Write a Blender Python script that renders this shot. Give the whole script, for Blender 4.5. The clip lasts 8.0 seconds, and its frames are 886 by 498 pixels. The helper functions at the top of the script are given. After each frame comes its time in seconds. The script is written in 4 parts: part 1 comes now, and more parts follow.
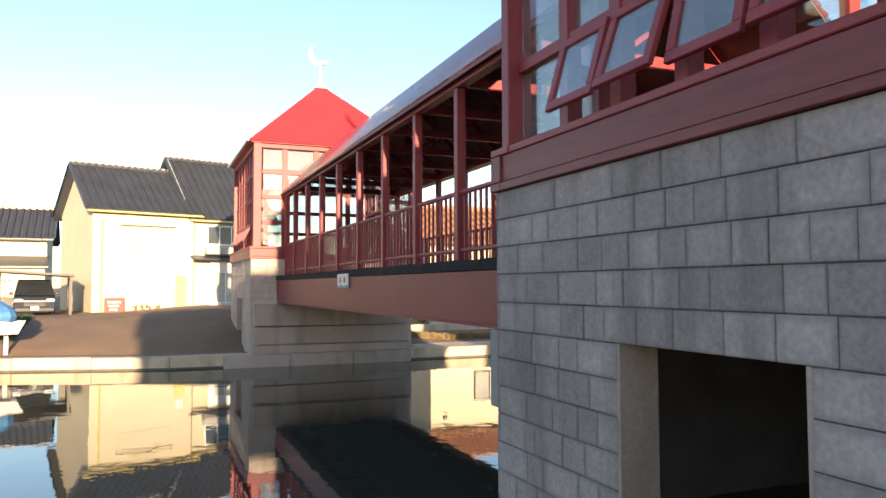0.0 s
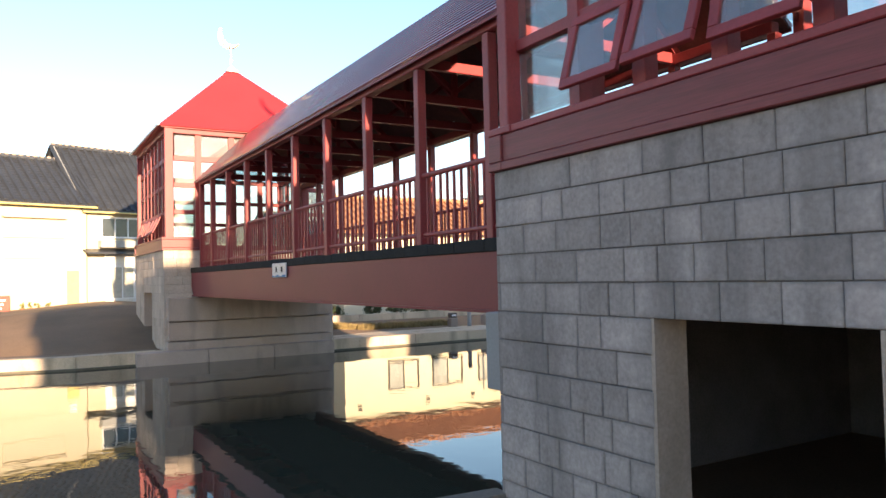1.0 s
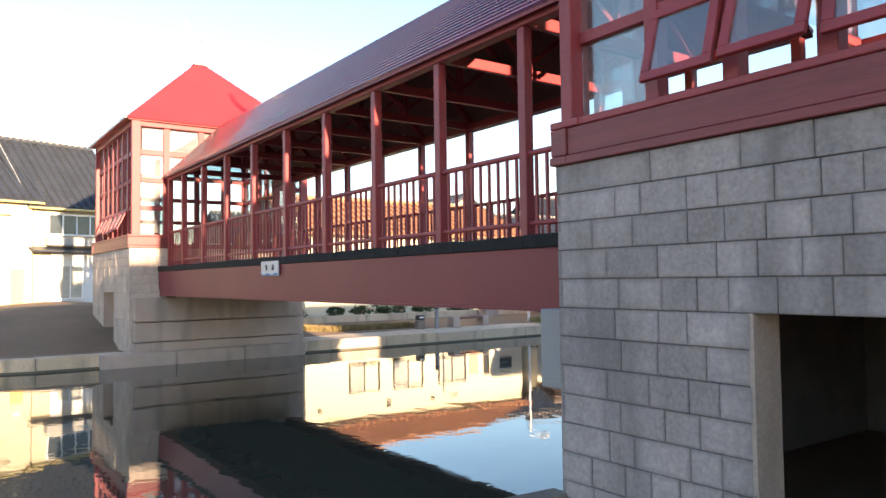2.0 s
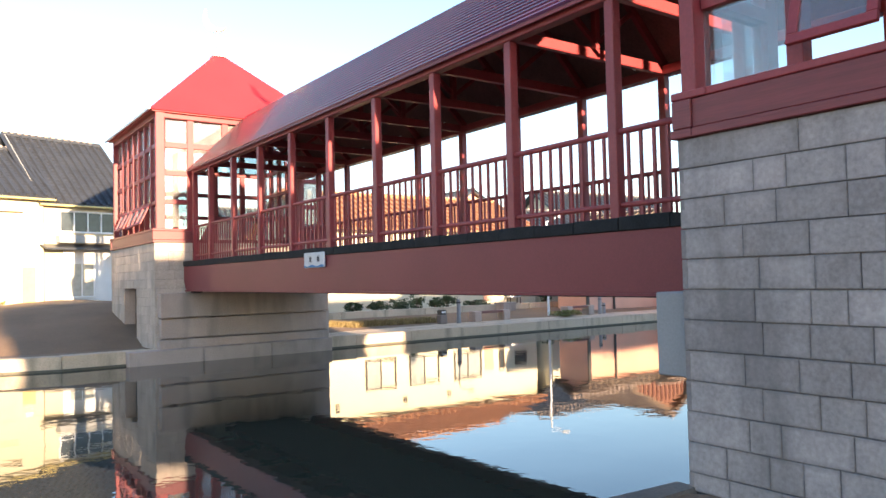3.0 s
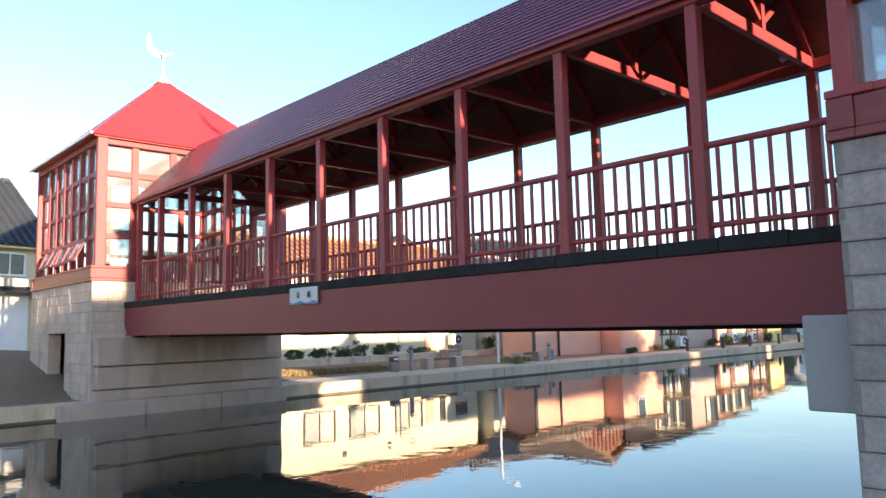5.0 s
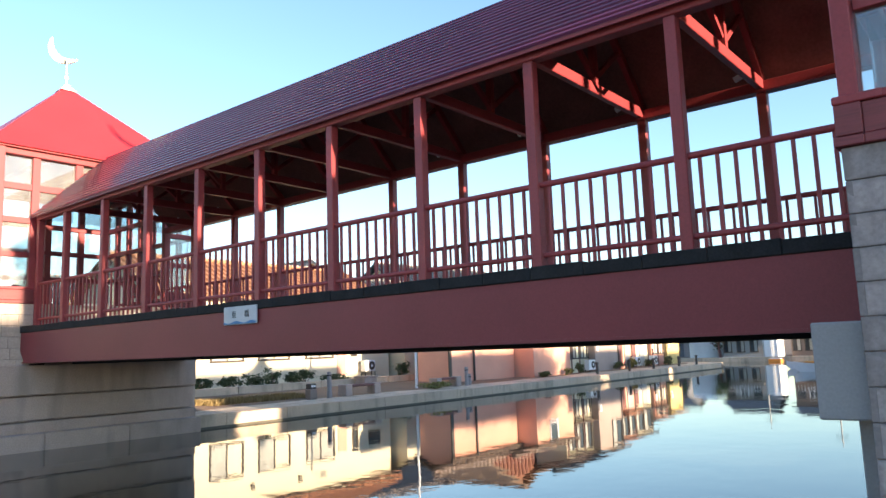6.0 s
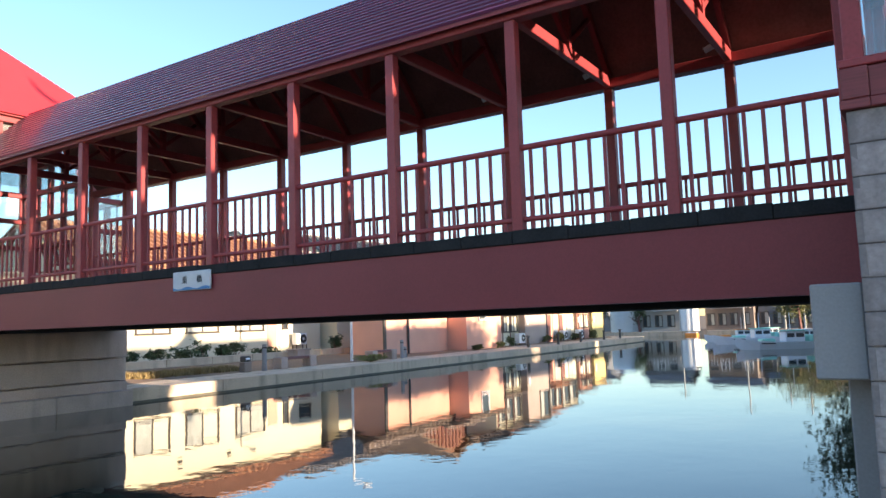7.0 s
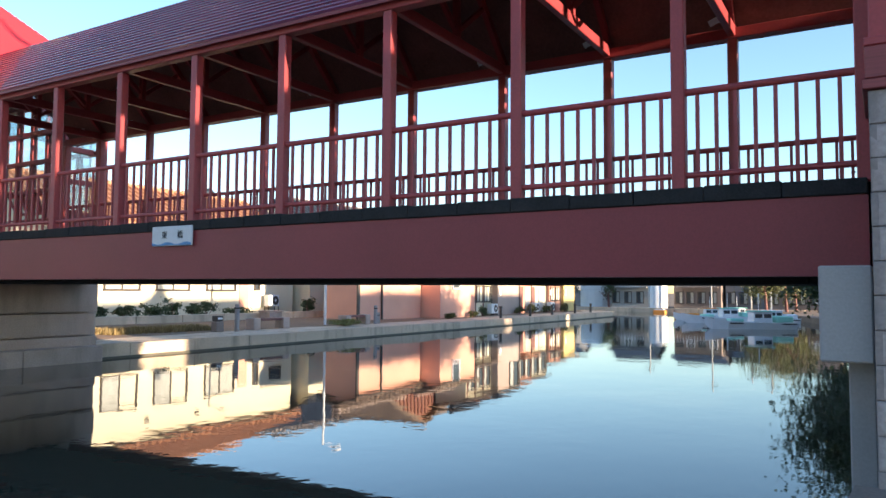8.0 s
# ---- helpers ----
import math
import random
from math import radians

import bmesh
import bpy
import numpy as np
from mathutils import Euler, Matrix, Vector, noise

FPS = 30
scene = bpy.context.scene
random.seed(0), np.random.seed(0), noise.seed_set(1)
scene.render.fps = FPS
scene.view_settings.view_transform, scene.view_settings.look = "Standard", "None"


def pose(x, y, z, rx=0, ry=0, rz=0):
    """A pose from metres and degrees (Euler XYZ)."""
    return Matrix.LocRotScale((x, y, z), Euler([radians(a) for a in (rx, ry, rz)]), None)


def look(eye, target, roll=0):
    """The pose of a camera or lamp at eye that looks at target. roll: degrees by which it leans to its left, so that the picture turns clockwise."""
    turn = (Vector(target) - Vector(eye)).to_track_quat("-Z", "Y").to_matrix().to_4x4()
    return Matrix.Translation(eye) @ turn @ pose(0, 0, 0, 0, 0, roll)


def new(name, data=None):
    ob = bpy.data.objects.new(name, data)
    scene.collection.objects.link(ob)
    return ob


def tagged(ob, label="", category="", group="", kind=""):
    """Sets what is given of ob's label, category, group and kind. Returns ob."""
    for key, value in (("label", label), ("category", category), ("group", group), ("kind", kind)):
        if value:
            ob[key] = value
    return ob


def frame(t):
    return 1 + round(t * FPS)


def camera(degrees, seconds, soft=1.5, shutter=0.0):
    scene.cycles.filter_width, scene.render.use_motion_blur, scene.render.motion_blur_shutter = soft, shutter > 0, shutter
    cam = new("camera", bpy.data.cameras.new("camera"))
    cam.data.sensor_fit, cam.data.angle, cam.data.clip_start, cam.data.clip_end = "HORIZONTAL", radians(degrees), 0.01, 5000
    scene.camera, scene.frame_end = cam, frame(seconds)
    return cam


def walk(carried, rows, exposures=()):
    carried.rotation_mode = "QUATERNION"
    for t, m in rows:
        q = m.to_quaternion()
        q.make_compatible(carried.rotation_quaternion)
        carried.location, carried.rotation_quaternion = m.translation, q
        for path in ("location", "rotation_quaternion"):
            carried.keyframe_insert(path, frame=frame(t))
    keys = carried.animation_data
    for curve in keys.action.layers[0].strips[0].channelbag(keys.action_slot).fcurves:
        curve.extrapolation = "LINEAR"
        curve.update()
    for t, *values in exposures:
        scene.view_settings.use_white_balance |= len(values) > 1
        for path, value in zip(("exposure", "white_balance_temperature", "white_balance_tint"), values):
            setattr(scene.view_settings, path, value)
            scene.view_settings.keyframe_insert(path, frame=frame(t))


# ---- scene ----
cam = camera(62.3, 8.0)
# seconds, eye, target, roll
PATH = [
    (0, (-0.223, -0.262, 1.46), (0.53, 1.588, 1.561), -0.2),
    (0.5, (-0.692, 0.025, 1.424), (0.191, 1.817, 1.509), -1.4),
    (1, (-1.145, 0.41, 1.376), (-0.129, 2.132, 1.45), -1.3),
    (2.5, (-2.456, 1.768, 1.252), (-1.289, 3.39, 1.337), -0.8),
    (3, (-2.761, 2.327, 1.178), (-1.598, 3.952, 1.253), -1.3),
    (3.5, (-3.104, 2.834, 1.141), (-1.911, 4.438, 1.206), -1.8),
    (4, (-3.288, 3.399, 1.081), (-2.056, 4.974, 1.114), -0.9),
    (4.5, (-3.422, 3.942, 1.015), (-2.158, 5.492, 1.033), 0.7),
    (5, (-3.465, 4.504, 0.959), (-2.113, 5.964, 1.167), -1.4),
    (6.5, (-3.861, 5.98, 0.781), (-2.258, 7.149, 1.032), -1.8),
    (7, (-3.914, 6.318, 0.733), (-2.248, 7.406, 0.935), -1.9),
    (7.5, (-3.893, 6.546, 0.719), (-2.186, 7.582, 0.836), -0.3),
    (8, (-3.871, 6.694, 0.722), (-2.158, 7.721, 0.837), 0.4),
]
EXPOSURES = [(0.0, 1.80, 7200, 17), (1.0, 1.92, 7200, 18), (2.5, 2.35, 7050, 19), (3.5, 2.25, 6950, 18), (4.5, 2.18, 6750, 17), (5.0, 2.1, 6650, 17), (6.5, 1.97, 6350, 15), (8.0, 1.94, 6250, 15)]
walk(cam, [(t, look(eye, target, roll)) for t, eye, target, roll in PATH], EXPOSURES)
SUN_AZ, SUN_EL = -2.4, 7.8      # degrees from -y towards +x, and above the horizon
world = bpy.data.worlds.new("sky")
scene.world = world
world.use_nodes = True
_n = world.node_tree.nodes
_sky = _n.new("ShaderNodeTexSky")
_sky.sky_type, _sky.sun_disc = "NISHITA", False
_sky.sun_elevation, _sky.sun_rotation = radians(SUN_EL), radians(180 - SUN_AZ)
_sky.air_density, _sky.dust_density, _sky.ozone_density = 1.0, 0.2, 2.3
_n["Background"].inputs[1].default_value = 0.13
world.node_tree.links.new(_sky.outputs[0], _n["Background"].inputs[0])
sun = new("sun", bpy.data.lights.new("sun", "SUN"))
sun.data.energy, sun.data.angle, sun.data.color = 4.0, radians(0.6), (1.0, 0.80, 0.54)
_to_sun = Vector((math.sin(radians(SUN_AZ)) * math.cos(radians(SUN_EL)), -math.cos(radians(SUN_AZ)) * math.cos(radians(SUN_EL)), math.sin(radians(SUN_EL))))
sun.matrix_world = look(_to_sun * 60, (0, 0, 0))


# ---- materials ----
def mat(name, colour, rough=0.6, metal=0.0, vary=0.15, scale=3.0, fine=40.0, bump=0.1, stretch=(1, 1, 1), per_object=0.0, spec=0.5, stain=None, stain_amount=0.0, coat=0.0, joint_dirt=0.0):
    """Painted or stony surface: colour varied at two scales, fine relief, optional stains and a change from object to object."""
    m = bpy.data.materials.new(name)
    m.use_nodes = True
    nt = m.node_tree
    b = nt.nodes["Principled BSDF"]
    b.inputs["Roughness"].default_value, b.inputs["Metallic"].default_value = rough, metal
    b.inputs["Specular IOR Level"].default_value = spec
    b.inputs["Coat Weight"].default_value = coat
    geo = nt.nodes.new("ShaderNodeNewGeometry")
    mp = nt.nodes.new("ShaderNodeMapping")
    mp.inputs["Scale"].default_value = stretch
    nt.links.new(geo.outputs["Position"], mp.inputs["Vector"])
    big, small = nt.nodes.new("ShaderNodeTexNoise"), nt.nodes.new("ShaderNodeTexNoise")
    big.inputs["Scale"].default_value, small.inputs["Scale"].default_value = scale, fine
    big.inputs["Detail"].default_value = small.inputs["Detail"].default_value = 4
    for t in (big, small):
        nt.links.new(mp.outputs[0], t.inputs["Vector"])
    add = nt.nodes.new("ShaderNodeMath")
    add.operation = "ADD"
    nt.links.new(big.outputs["Fac"], add.inputs[0])
    nt.links.new(small.outputs["Fac"], add.inputs[1])
    rng = nt.nodes.new("ShaderNodeMapRange")
    rng.inputs["From Min"].default_value, rng.inputs["From Max"].default_value = 0.6, 1.4
    rng.inputs["To Min"].default_value, rng.inputs["To Max"].default_value = 1 - vary, 1 + vary
    nt.links.new(add.outputs[0], rng.inputs["Value"])
    last = rng.outputs[0]
    if per_object:
        info = nt.nodes.new("ShaderNodeObjectInfo")
        r2 = nt.nodes.new("ShaderNodeMapRange")
        r2.inputs["To Min"].default_value, r2.inputs["To Max"].default_value = 1 - per_object, 1 + per_object
        nt.links.new(info.outputs["Random"], r2.inputs["Value"])
        mul = nt.nodes.new("ShaderNodeMath")
        mul.operation = "MULTIPLY"
        nt.links.new(last, mul.inputs[0])
        nt.links.new(r2.outputs[0], mul.inputs[1])
        last = mul.outputs[0]
    hsv = nt.nodes.new("ShaderNodeHueSaturation")
    hsv.inputs["Color"].default_value = (*colour, 1)
    nt.links.new(last, hsv.inputs["Value"])
    out = hsv.outputs[0]
    if stain:
        st = nt.nodes.new("ShaderNodeTexNoise")
        st.inputs["Scale"].default_value, st.inputs["Detail"].default_value = 1.3, 6
        mp2 = nt.nodes.new("ShaderNodeMapping")
        mp2.inputs["Scale"].default_value = (1.6, 1.6, 0.35)
        nt.links.new(geo.outputs["Position"], mp2.inputs["Vector"])
        nt.links.new(mp2.outputs[0], st.inputs["Vector"])
        r3 = nt.nodes.new("ShaderNodeMapRange")
        r3.inputs["From Min"].default_value, r3.inputs["From Max"].default_value = 0.5, 0.72
        r3.inputs["To Max"].default_value = stain_amount
        nt.links.new(st.outputs["Fac"], r3.inputs["Value"])
        mix = nt.nodes.new("ShaderNodeMix")
        mix.data_type = "RGBA"
        nt.links.new(r3.outputs[0], mix.inputs["Factor"])
        nt.links.new(out, mix.inputs["A"])
        mix.inputs["B"].default_value = (*stain, 1)
        out = mix.outputs["Result"]
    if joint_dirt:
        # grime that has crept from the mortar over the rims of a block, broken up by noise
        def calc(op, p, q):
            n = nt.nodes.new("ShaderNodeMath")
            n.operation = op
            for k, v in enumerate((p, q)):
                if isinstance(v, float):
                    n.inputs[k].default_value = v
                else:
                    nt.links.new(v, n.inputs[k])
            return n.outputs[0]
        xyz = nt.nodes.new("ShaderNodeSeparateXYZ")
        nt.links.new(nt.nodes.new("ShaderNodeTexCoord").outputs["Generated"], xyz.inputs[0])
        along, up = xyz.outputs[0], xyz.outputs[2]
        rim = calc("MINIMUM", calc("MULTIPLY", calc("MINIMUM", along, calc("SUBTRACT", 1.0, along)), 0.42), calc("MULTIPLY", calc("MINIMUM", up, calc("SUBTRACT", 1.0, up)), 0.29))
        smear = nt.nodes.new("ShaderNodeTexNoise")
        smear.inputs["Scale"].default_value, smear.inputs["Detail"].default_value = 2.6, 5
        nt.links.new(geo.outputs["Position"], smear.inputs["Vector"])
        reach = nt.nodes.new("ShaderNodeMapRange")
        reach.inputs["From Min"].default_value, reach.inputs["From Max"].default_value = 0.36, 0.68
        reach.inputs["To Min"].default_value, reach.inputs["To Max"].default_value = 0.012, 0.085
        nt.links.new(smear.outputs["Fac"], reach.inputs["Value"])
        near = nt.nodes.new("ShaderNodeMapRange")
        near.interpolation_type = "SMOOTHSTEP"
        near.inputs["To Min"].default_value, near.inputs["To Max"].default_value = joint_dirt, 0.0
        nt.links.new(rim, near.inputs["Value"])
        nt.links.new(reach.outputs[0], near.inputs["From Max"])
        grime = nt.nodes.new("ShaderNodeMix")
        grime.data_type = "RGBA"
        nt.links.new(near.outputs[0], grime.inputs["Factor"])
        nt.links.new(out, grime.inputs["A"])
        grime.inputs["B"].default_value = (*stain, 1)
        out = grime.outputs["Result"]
    nt.links.new(out, b.inputs["Base Color"])
    if bump:
        bp = nt.nodes.new("ShaderNodeBump")
        bp.inputs["Strength"].default_value, bp.inputs["Distance"].default_value = bump, 0.01
        nt.links.new(small.outputs["Fac"], bp.inputs["Height"])
        nt.links.new(bp.outputs[0], b.inputs["Normal"])
    return m


def glass_mat(name, tint=(0.9, 0.95, 0.95), rough=0.02, dust=0.10):
    m = bpy.data.materials.new(name)
    m.use_nodes = True
    nt = m.node_tree
    nt.nodes.remove(nt.nodes["Principled BSDF"])
    tr, gl, mx, lw, po, ma = (nt.nodes.new("ShaderNode" + k) for k in ("BsdfTransparent", "BsdfGlossy", "MixShader", "LayerWeight", "Math", "Math"))
    tr.inputs[0].default_value = (*tint, 1)
    gl.inputs["Roughness"].default_value = rough
    lw.inputs["Blend"].default_value = 0.5
    po.operation, ma.operation = "POWER", "MULTIPLY_ADD"
    po.inputs[1].default_value = 4.0
    ma.inputs[1].default_value, ma.inputs[2].default_value = 0.80, 0.14
    nt.links.new(lw.outputs["Facing"], po.inputs[0])
    nt.links.new(po.outputs[0], ma.inputs[0])
    nt.links.new(ma.outputs[0], mx.inputs[0])
    nt.links.new(tr.outputs[0], mx.inputs[1])
    nt.links.new(gl.outputs[0], mx.inputs[2])
    # a film of dust that scatters the sun
    du, fm, no, mr = (nt.nodes.new("ShaderNode" + k) for k in ("BsdfDiffuse", "MixShader", "TexNoise", "MapRange"))
    du.inputs[0].default_value = (0.8, 0.78, 0.75, 1)
    no.inputs["Scale"].default_value, no.inputs["Detail"].default_value = 1.1, 4
    mr.inputs["From Min"].default_value, mr.inputs["From Max"].default_value = 0.3, 0.7
    mr.inputs["To Min"].default_value, mr.inputs["To Max"].default_value = 0.6 * dust, 1.4 * dust
    nt.links.new(nt.nodes.new("ShaderNodeNewGeometry").outputs["Position"], no.inputs["Vector"])
    nt.links.new(no.outputs["Fac"], mr.inputs["Value"])
    nt.links.new(mr.outputs[0], fm.inputs[0])
    nt.links.new(mx.outputs[0], fm.inputs[1])
    nt.links.new(du.outputs[0], fm.inputs[2])
    nt.links.new(fm.outputs[0], nt.nodes["Material Output"].inputs[0])
    return m


def water_mat():
    m = bpy.data.materials.new("canal_water")
    m.use_nodes = True
    nt = m.node_tree
    b = nt.nodes["Principled BSDF"]
    b.inputs["Base Color"].default_value = (0.045, 0.045, 0.033, 1)
    b.inputs["Roughness"].default_value = 0.015
    b.inputs["IOR"].default_value = 1.45
    b.inputs["Specular IOR Level"].default_value = 0.75
    b.inputs["Specular Tint"].default_value = (0.62, 0.84, 1.0, 1)
    geo = nt.nodes.new("ShaderNodeNewGeometry")
    height = None
    for scale, amount, detail in ((0.6, 1.0, 1), (2.8, 0.32, 2), (9.0, 0.07, 2)):
        no = nt.nodes.new("ShaderNodeTexNoise")
        no.inputs["Scale"].default_value, no.inputs["Detail"].default_value = scale, detail
        nt.links.new(geo.outputs["Position"], no.inputs["Vector"])
        mu = nt.nodes.new("ShaderNodeMath")
        mu.operation = "MULTIPLY"
        mu.inputs[1].default_value = amount
        nt.links.new(no.outputs["Fac"], mu.inputs[0])
        if height is None:
            height = mu.outputs[0]
        else:
            ad = nt.nodes.new("ShaderNodeMath")
            ad.operation = "ADD"
            nt.links.new(height, ad.inputs[0])
            nt.links.new(mu.outputs[0], ad.inputs[1])
            height = ad.outputs[0]
    bp = nt.nodes.new("ShaderNodeBump")
    bp.inputs["Strength"].default_value, bp.inputs["Distance"].default_value = 0.10, 0.05
    nt.links.new(height, bp.inputs["Height"])
    nt.links.new(bp.outputs[0], b.inputs["Normal"])
    return m


RED = mat("dark_red_painted_wood", (0.29, 0.038, 0.044), 0.5, vary=0.2, scale=2.0, fine=30, stretch=(1, 1, 1), bump=0.15)
RED_BOARD = mat("dark_red_stained_boards", (0.20, 0.038, 0.042), 0.5, vary=0.28, scale=1.5, fine=14, stretch=(1, 0.25, 6), bump=0.25)
GIRDER = mat("red_brown_painted_steel", (0.20, 0.032, 0.040), 0.52, vary=0.16, scale=0.7, fine=50, bump=0.04, spec=0.4)
ROOF_RED = mat("red_painted_sheet_roof", (0.55, 0.035, 0.04), 0.4, vary=0.1, scale=1.0, fine=20, bump=0.03)
ROOF_DARK = mat("glossy_dark_red_metal_roof", (0.15, 0.022, 0.07), 0.26, metal=0.0, vary=0.15, scale=1.0, fine=30, bump=0.02, spec=1.0, coat=0.35)
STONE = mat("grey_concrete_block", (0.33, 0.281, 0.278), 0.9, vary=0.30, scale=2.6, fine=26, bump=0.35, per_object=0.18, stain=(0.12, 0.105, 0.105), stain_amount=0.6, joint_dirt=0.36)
# far tower's blocks: fewer stains, and bounced sunlight put into a paler, warmer colour
STONE_CLEAN_LIT = mat("pale_beige_lit_concrete_block", (0.47, 0.385, 0.33), 0.9, vary=0.2, scale=1.6, fine=22, bump=0.3, per_object=0.10, stain=(0.22, 0.19, 0.16), stain_amount=0.5)
MORTAR = mat("dark_mortar", (0.225, 0.195, 0.195), 0.95, vary=0.3, scale=2, fine=40, bump=0.3)
CONC = mat("weathered_concrete", (0.43, 0.33, 0.285), 0.9, vary=0.25, scale=0.8, fine=30, bump=0.3, stain=(0.20, 0.17, 0.15), stain_amount=0.6)
CONC_PALE = mat("pale_smooth_concrete", (0.28, 0.27, 0.28), 0.85, vary=0.12, scale=1.0, fine=40, bump=0.15)
DARK = mat("black_weathered_edge", (0.022, 0.022, 0.024), 0.85, vary=0.4, scale=4, fine=40, bump=0.4, spec=0.2)
GROUND = mat("brown_asphalt_ground", (0.22, 0.14, 0.09), 0.95, vary=0.3, scale=0.5, fine=25, bump=0.4)
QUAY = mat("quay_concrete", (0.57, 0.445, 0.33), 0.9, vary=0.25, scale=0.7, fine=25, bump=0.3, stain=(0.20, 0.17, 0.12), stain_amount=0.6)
# quay concrete for the near ledge, its shade put into a darker colour
QUAY_SHADED = mat("shaded_quay_concrete", (0.20, 0.165, 0.14), 0.9, vary=0.3, scale=0.9, fine=25, bump=0.3, stain=(0.08, 0.07, 0.055), stain_amount=0.6)
WET = mat("wet_algae_concrete", (0.09, 0.08, 0.055), 0.6, vary=0.35, scale=1.5, fine=20, bump=0.3)
PLASTER = mat("cream_plaster", (0.58, 0.52, 0.39), 0.9, vary=0.08, scale=0.8, fine=30, bump=0.1)
WHITE = mat("white_plaster", (0.68, 0.62, 0.47), 0.9, vary=0.07, scale=0.7, fine=30, bump=0.1)
PINK = mat("salmon_plaster", (0.70, 0.37, 0.27), 0.9, vary=0.12, scale=0.8, fine=30, bump=0.1)
TILE = mat("dark_grey_roof_tile", (0.042, 0.047, 0.058), 0.4, vary=0.3, scale=1.0, fine=8, bump=0.1)
TILE_ORANGE = mat("orange_clay_tile", (0.38, 0.17, 0.09), 0.8, vary=0.3, scale=1.0, fine=8, bump=0.1)
DARKGLASS = mat("dark_house_window_glass", (0.05, 0.06, 0.07), 0.08, vary=0.3, scale=1.0, fine=3, bump=0.0)
GLASS = glass_mat("window_glass", dust=0.035)
# far tower's copy: thicker white film, which puts the glare into the panes
GLASS_GLARE = glass_mat("glare_whitened_window_glass", dust=0.11)
WATER = water_mat()
WOOD_DARK = mat("old_dark_timber", (0.18, 0.08, 0.07), 0.8, vary=0.3, scale=2, fine=20, bump=0.3)
METAL = mat("white_painted_metal", (0.75, 0.76, 0.78), 0.4, vary=0.06, scale=2, fine=30, bump=0.03)
TILE_BROWN = mat("weathered_brown_roof_tile", (0.17, 0.115, 0.08), 0.7, vary=0.3, scale=1.0, fine=8, bump=0.1)
PLATE = mat("pale_blue_enamel", (0.46, 0.50, 0.56), 0.35, vary=0.10, scale=3, fine=30, bump=0.03)
MINT = mat("mint_green_boat_paint", (0.30, 0.62, 0.50), 0.5, vary=0.12, scale=3, fine=20, bump=0.03)
OLIVE = mat("olive_leaves", (0.095, 0.10, 0.03), 0.6, vary=0.5, scale=2, fine=12, bump=0.2)
BROWN_WARM = mat("red_brown_render", (0.25, 0.115, 0.075), 0.85, vary=0.2, scale=1, fine=20, bump=0.1)
BROWN_PALE = mat("pale_taupe_render", (0.40, 0.31, 0.27), 0.85, vary=0.12, scale=1, fine=25, bump=0.1)
BROWN_RENDER = mat("brown_grey_render", (0.24, 0.19, 0.165), 0.85, vary=0.15, scale=1, fine=25, bump=0.1)
LEAF = mat("green_leaves", (0.045, 0.075, 0.025), 0.6, vary=0.5, scale=2, fine=12, bump=0.2)
SLATE = mat("slate_grey_boarding", (0.13, 0.14, 0.16), 0.8, vary=0.2, scale=1, fine=15, bump=0.1)
PALEGLASS = mat("curtained_window_glass", (0.42, 0.42, 0.38), 0.12, vary=0.25, scale=1.5, fine=4, bump=0.0)
STRAW = mat("dry_straw_blades", (0.26, 0.19, 0.08), 0.85, vary=0.4, scale=3, fine=20, bump=0.1)
WOOD_RED = mat("red_brown_slats", (0.13, 0.04, 0.028), 0.7, vary=0.25, scale=2, fine=25, bump=0.1)
BLUE_PAINT = mat("blue_cloth_and_paint", (0.06, 0.20, 0.42), 0.6, vary=0.2, scale=2, fine=20, bump=0.1)
DOOR_YELLOW = mat("faded_yellow_wood", (0.60, 0.48, 0.20), 0.7, vary=0.15, scale=2, fine=20, bump=0.1)
STONE_SMOOTH = mat("grey_render", (0.38, 0.38, 0.37), 0.85, vary=0.12, scale=1, fine=25, bump=0.1)
DARKFRAME = mat("dark_bronze_metal", (0.06, 0.05, 0.045), 0.5, vary=0.2, scale=2, fine=25, bump=0.05)
GRASS = mat("dry_yellow_green_blades", (0.20, 0.19, 0.06), 0.8, vary=0.4, scale=3, fine=20, bump=0.1)
CAR_DARK = mat("dark_grey_car_paint", (0.03, 0.035, 0.045), 0.25, vary=0.1, scale=1, fine=60, bump=0.0, coat=0.6)
SIGN_RED = mat("faded_red_board", (0.55, 0.10, 0.08), 0.6, vary=0.15, scale=3, fine=20, bump=0.05)
SIGN_ORANGE = mat("orange_boat_canvas", (0.65, 0.25, 0.05), 0.7, vary=0.15, scale=3, fine=20, bump=0.05)


# ---- building blocks ----
def bx(bm, x0, x1, y0, y1, z0, z1):
    """Adds an upright box to bm."""
    v = [bm.verts.new(p) for p in ((x0, y0, z0), (x1, y0, z0), (x1, y1, z0), (x0, y1, z0), (x0, y0, z1), (x1, y0, z1), (x1, y1, z1), (x0, y1, z1))]
    for f in ((3, 2, 1, 0), (4, 5, 6, 7), (0, 1, 5, 4), (1, 2, 6, 5), (2, 3, 7, 6), (3, 0, 4, 7)):
        bm.faces.new([v[i] for i in f])
    return v


def box(x0, x1, y0, y1, z0, z1, bevel=0.0):
    bm = bmesh.new()
    bx(bm, x0, x1, y0, y1, z0, z1)
    if bevel:
        bmesh.ops.bevel(bm, geom=bm.edges[:], offset=bevel, segments=1, affect="EDGES", clamp_overlap=True)
    return bm


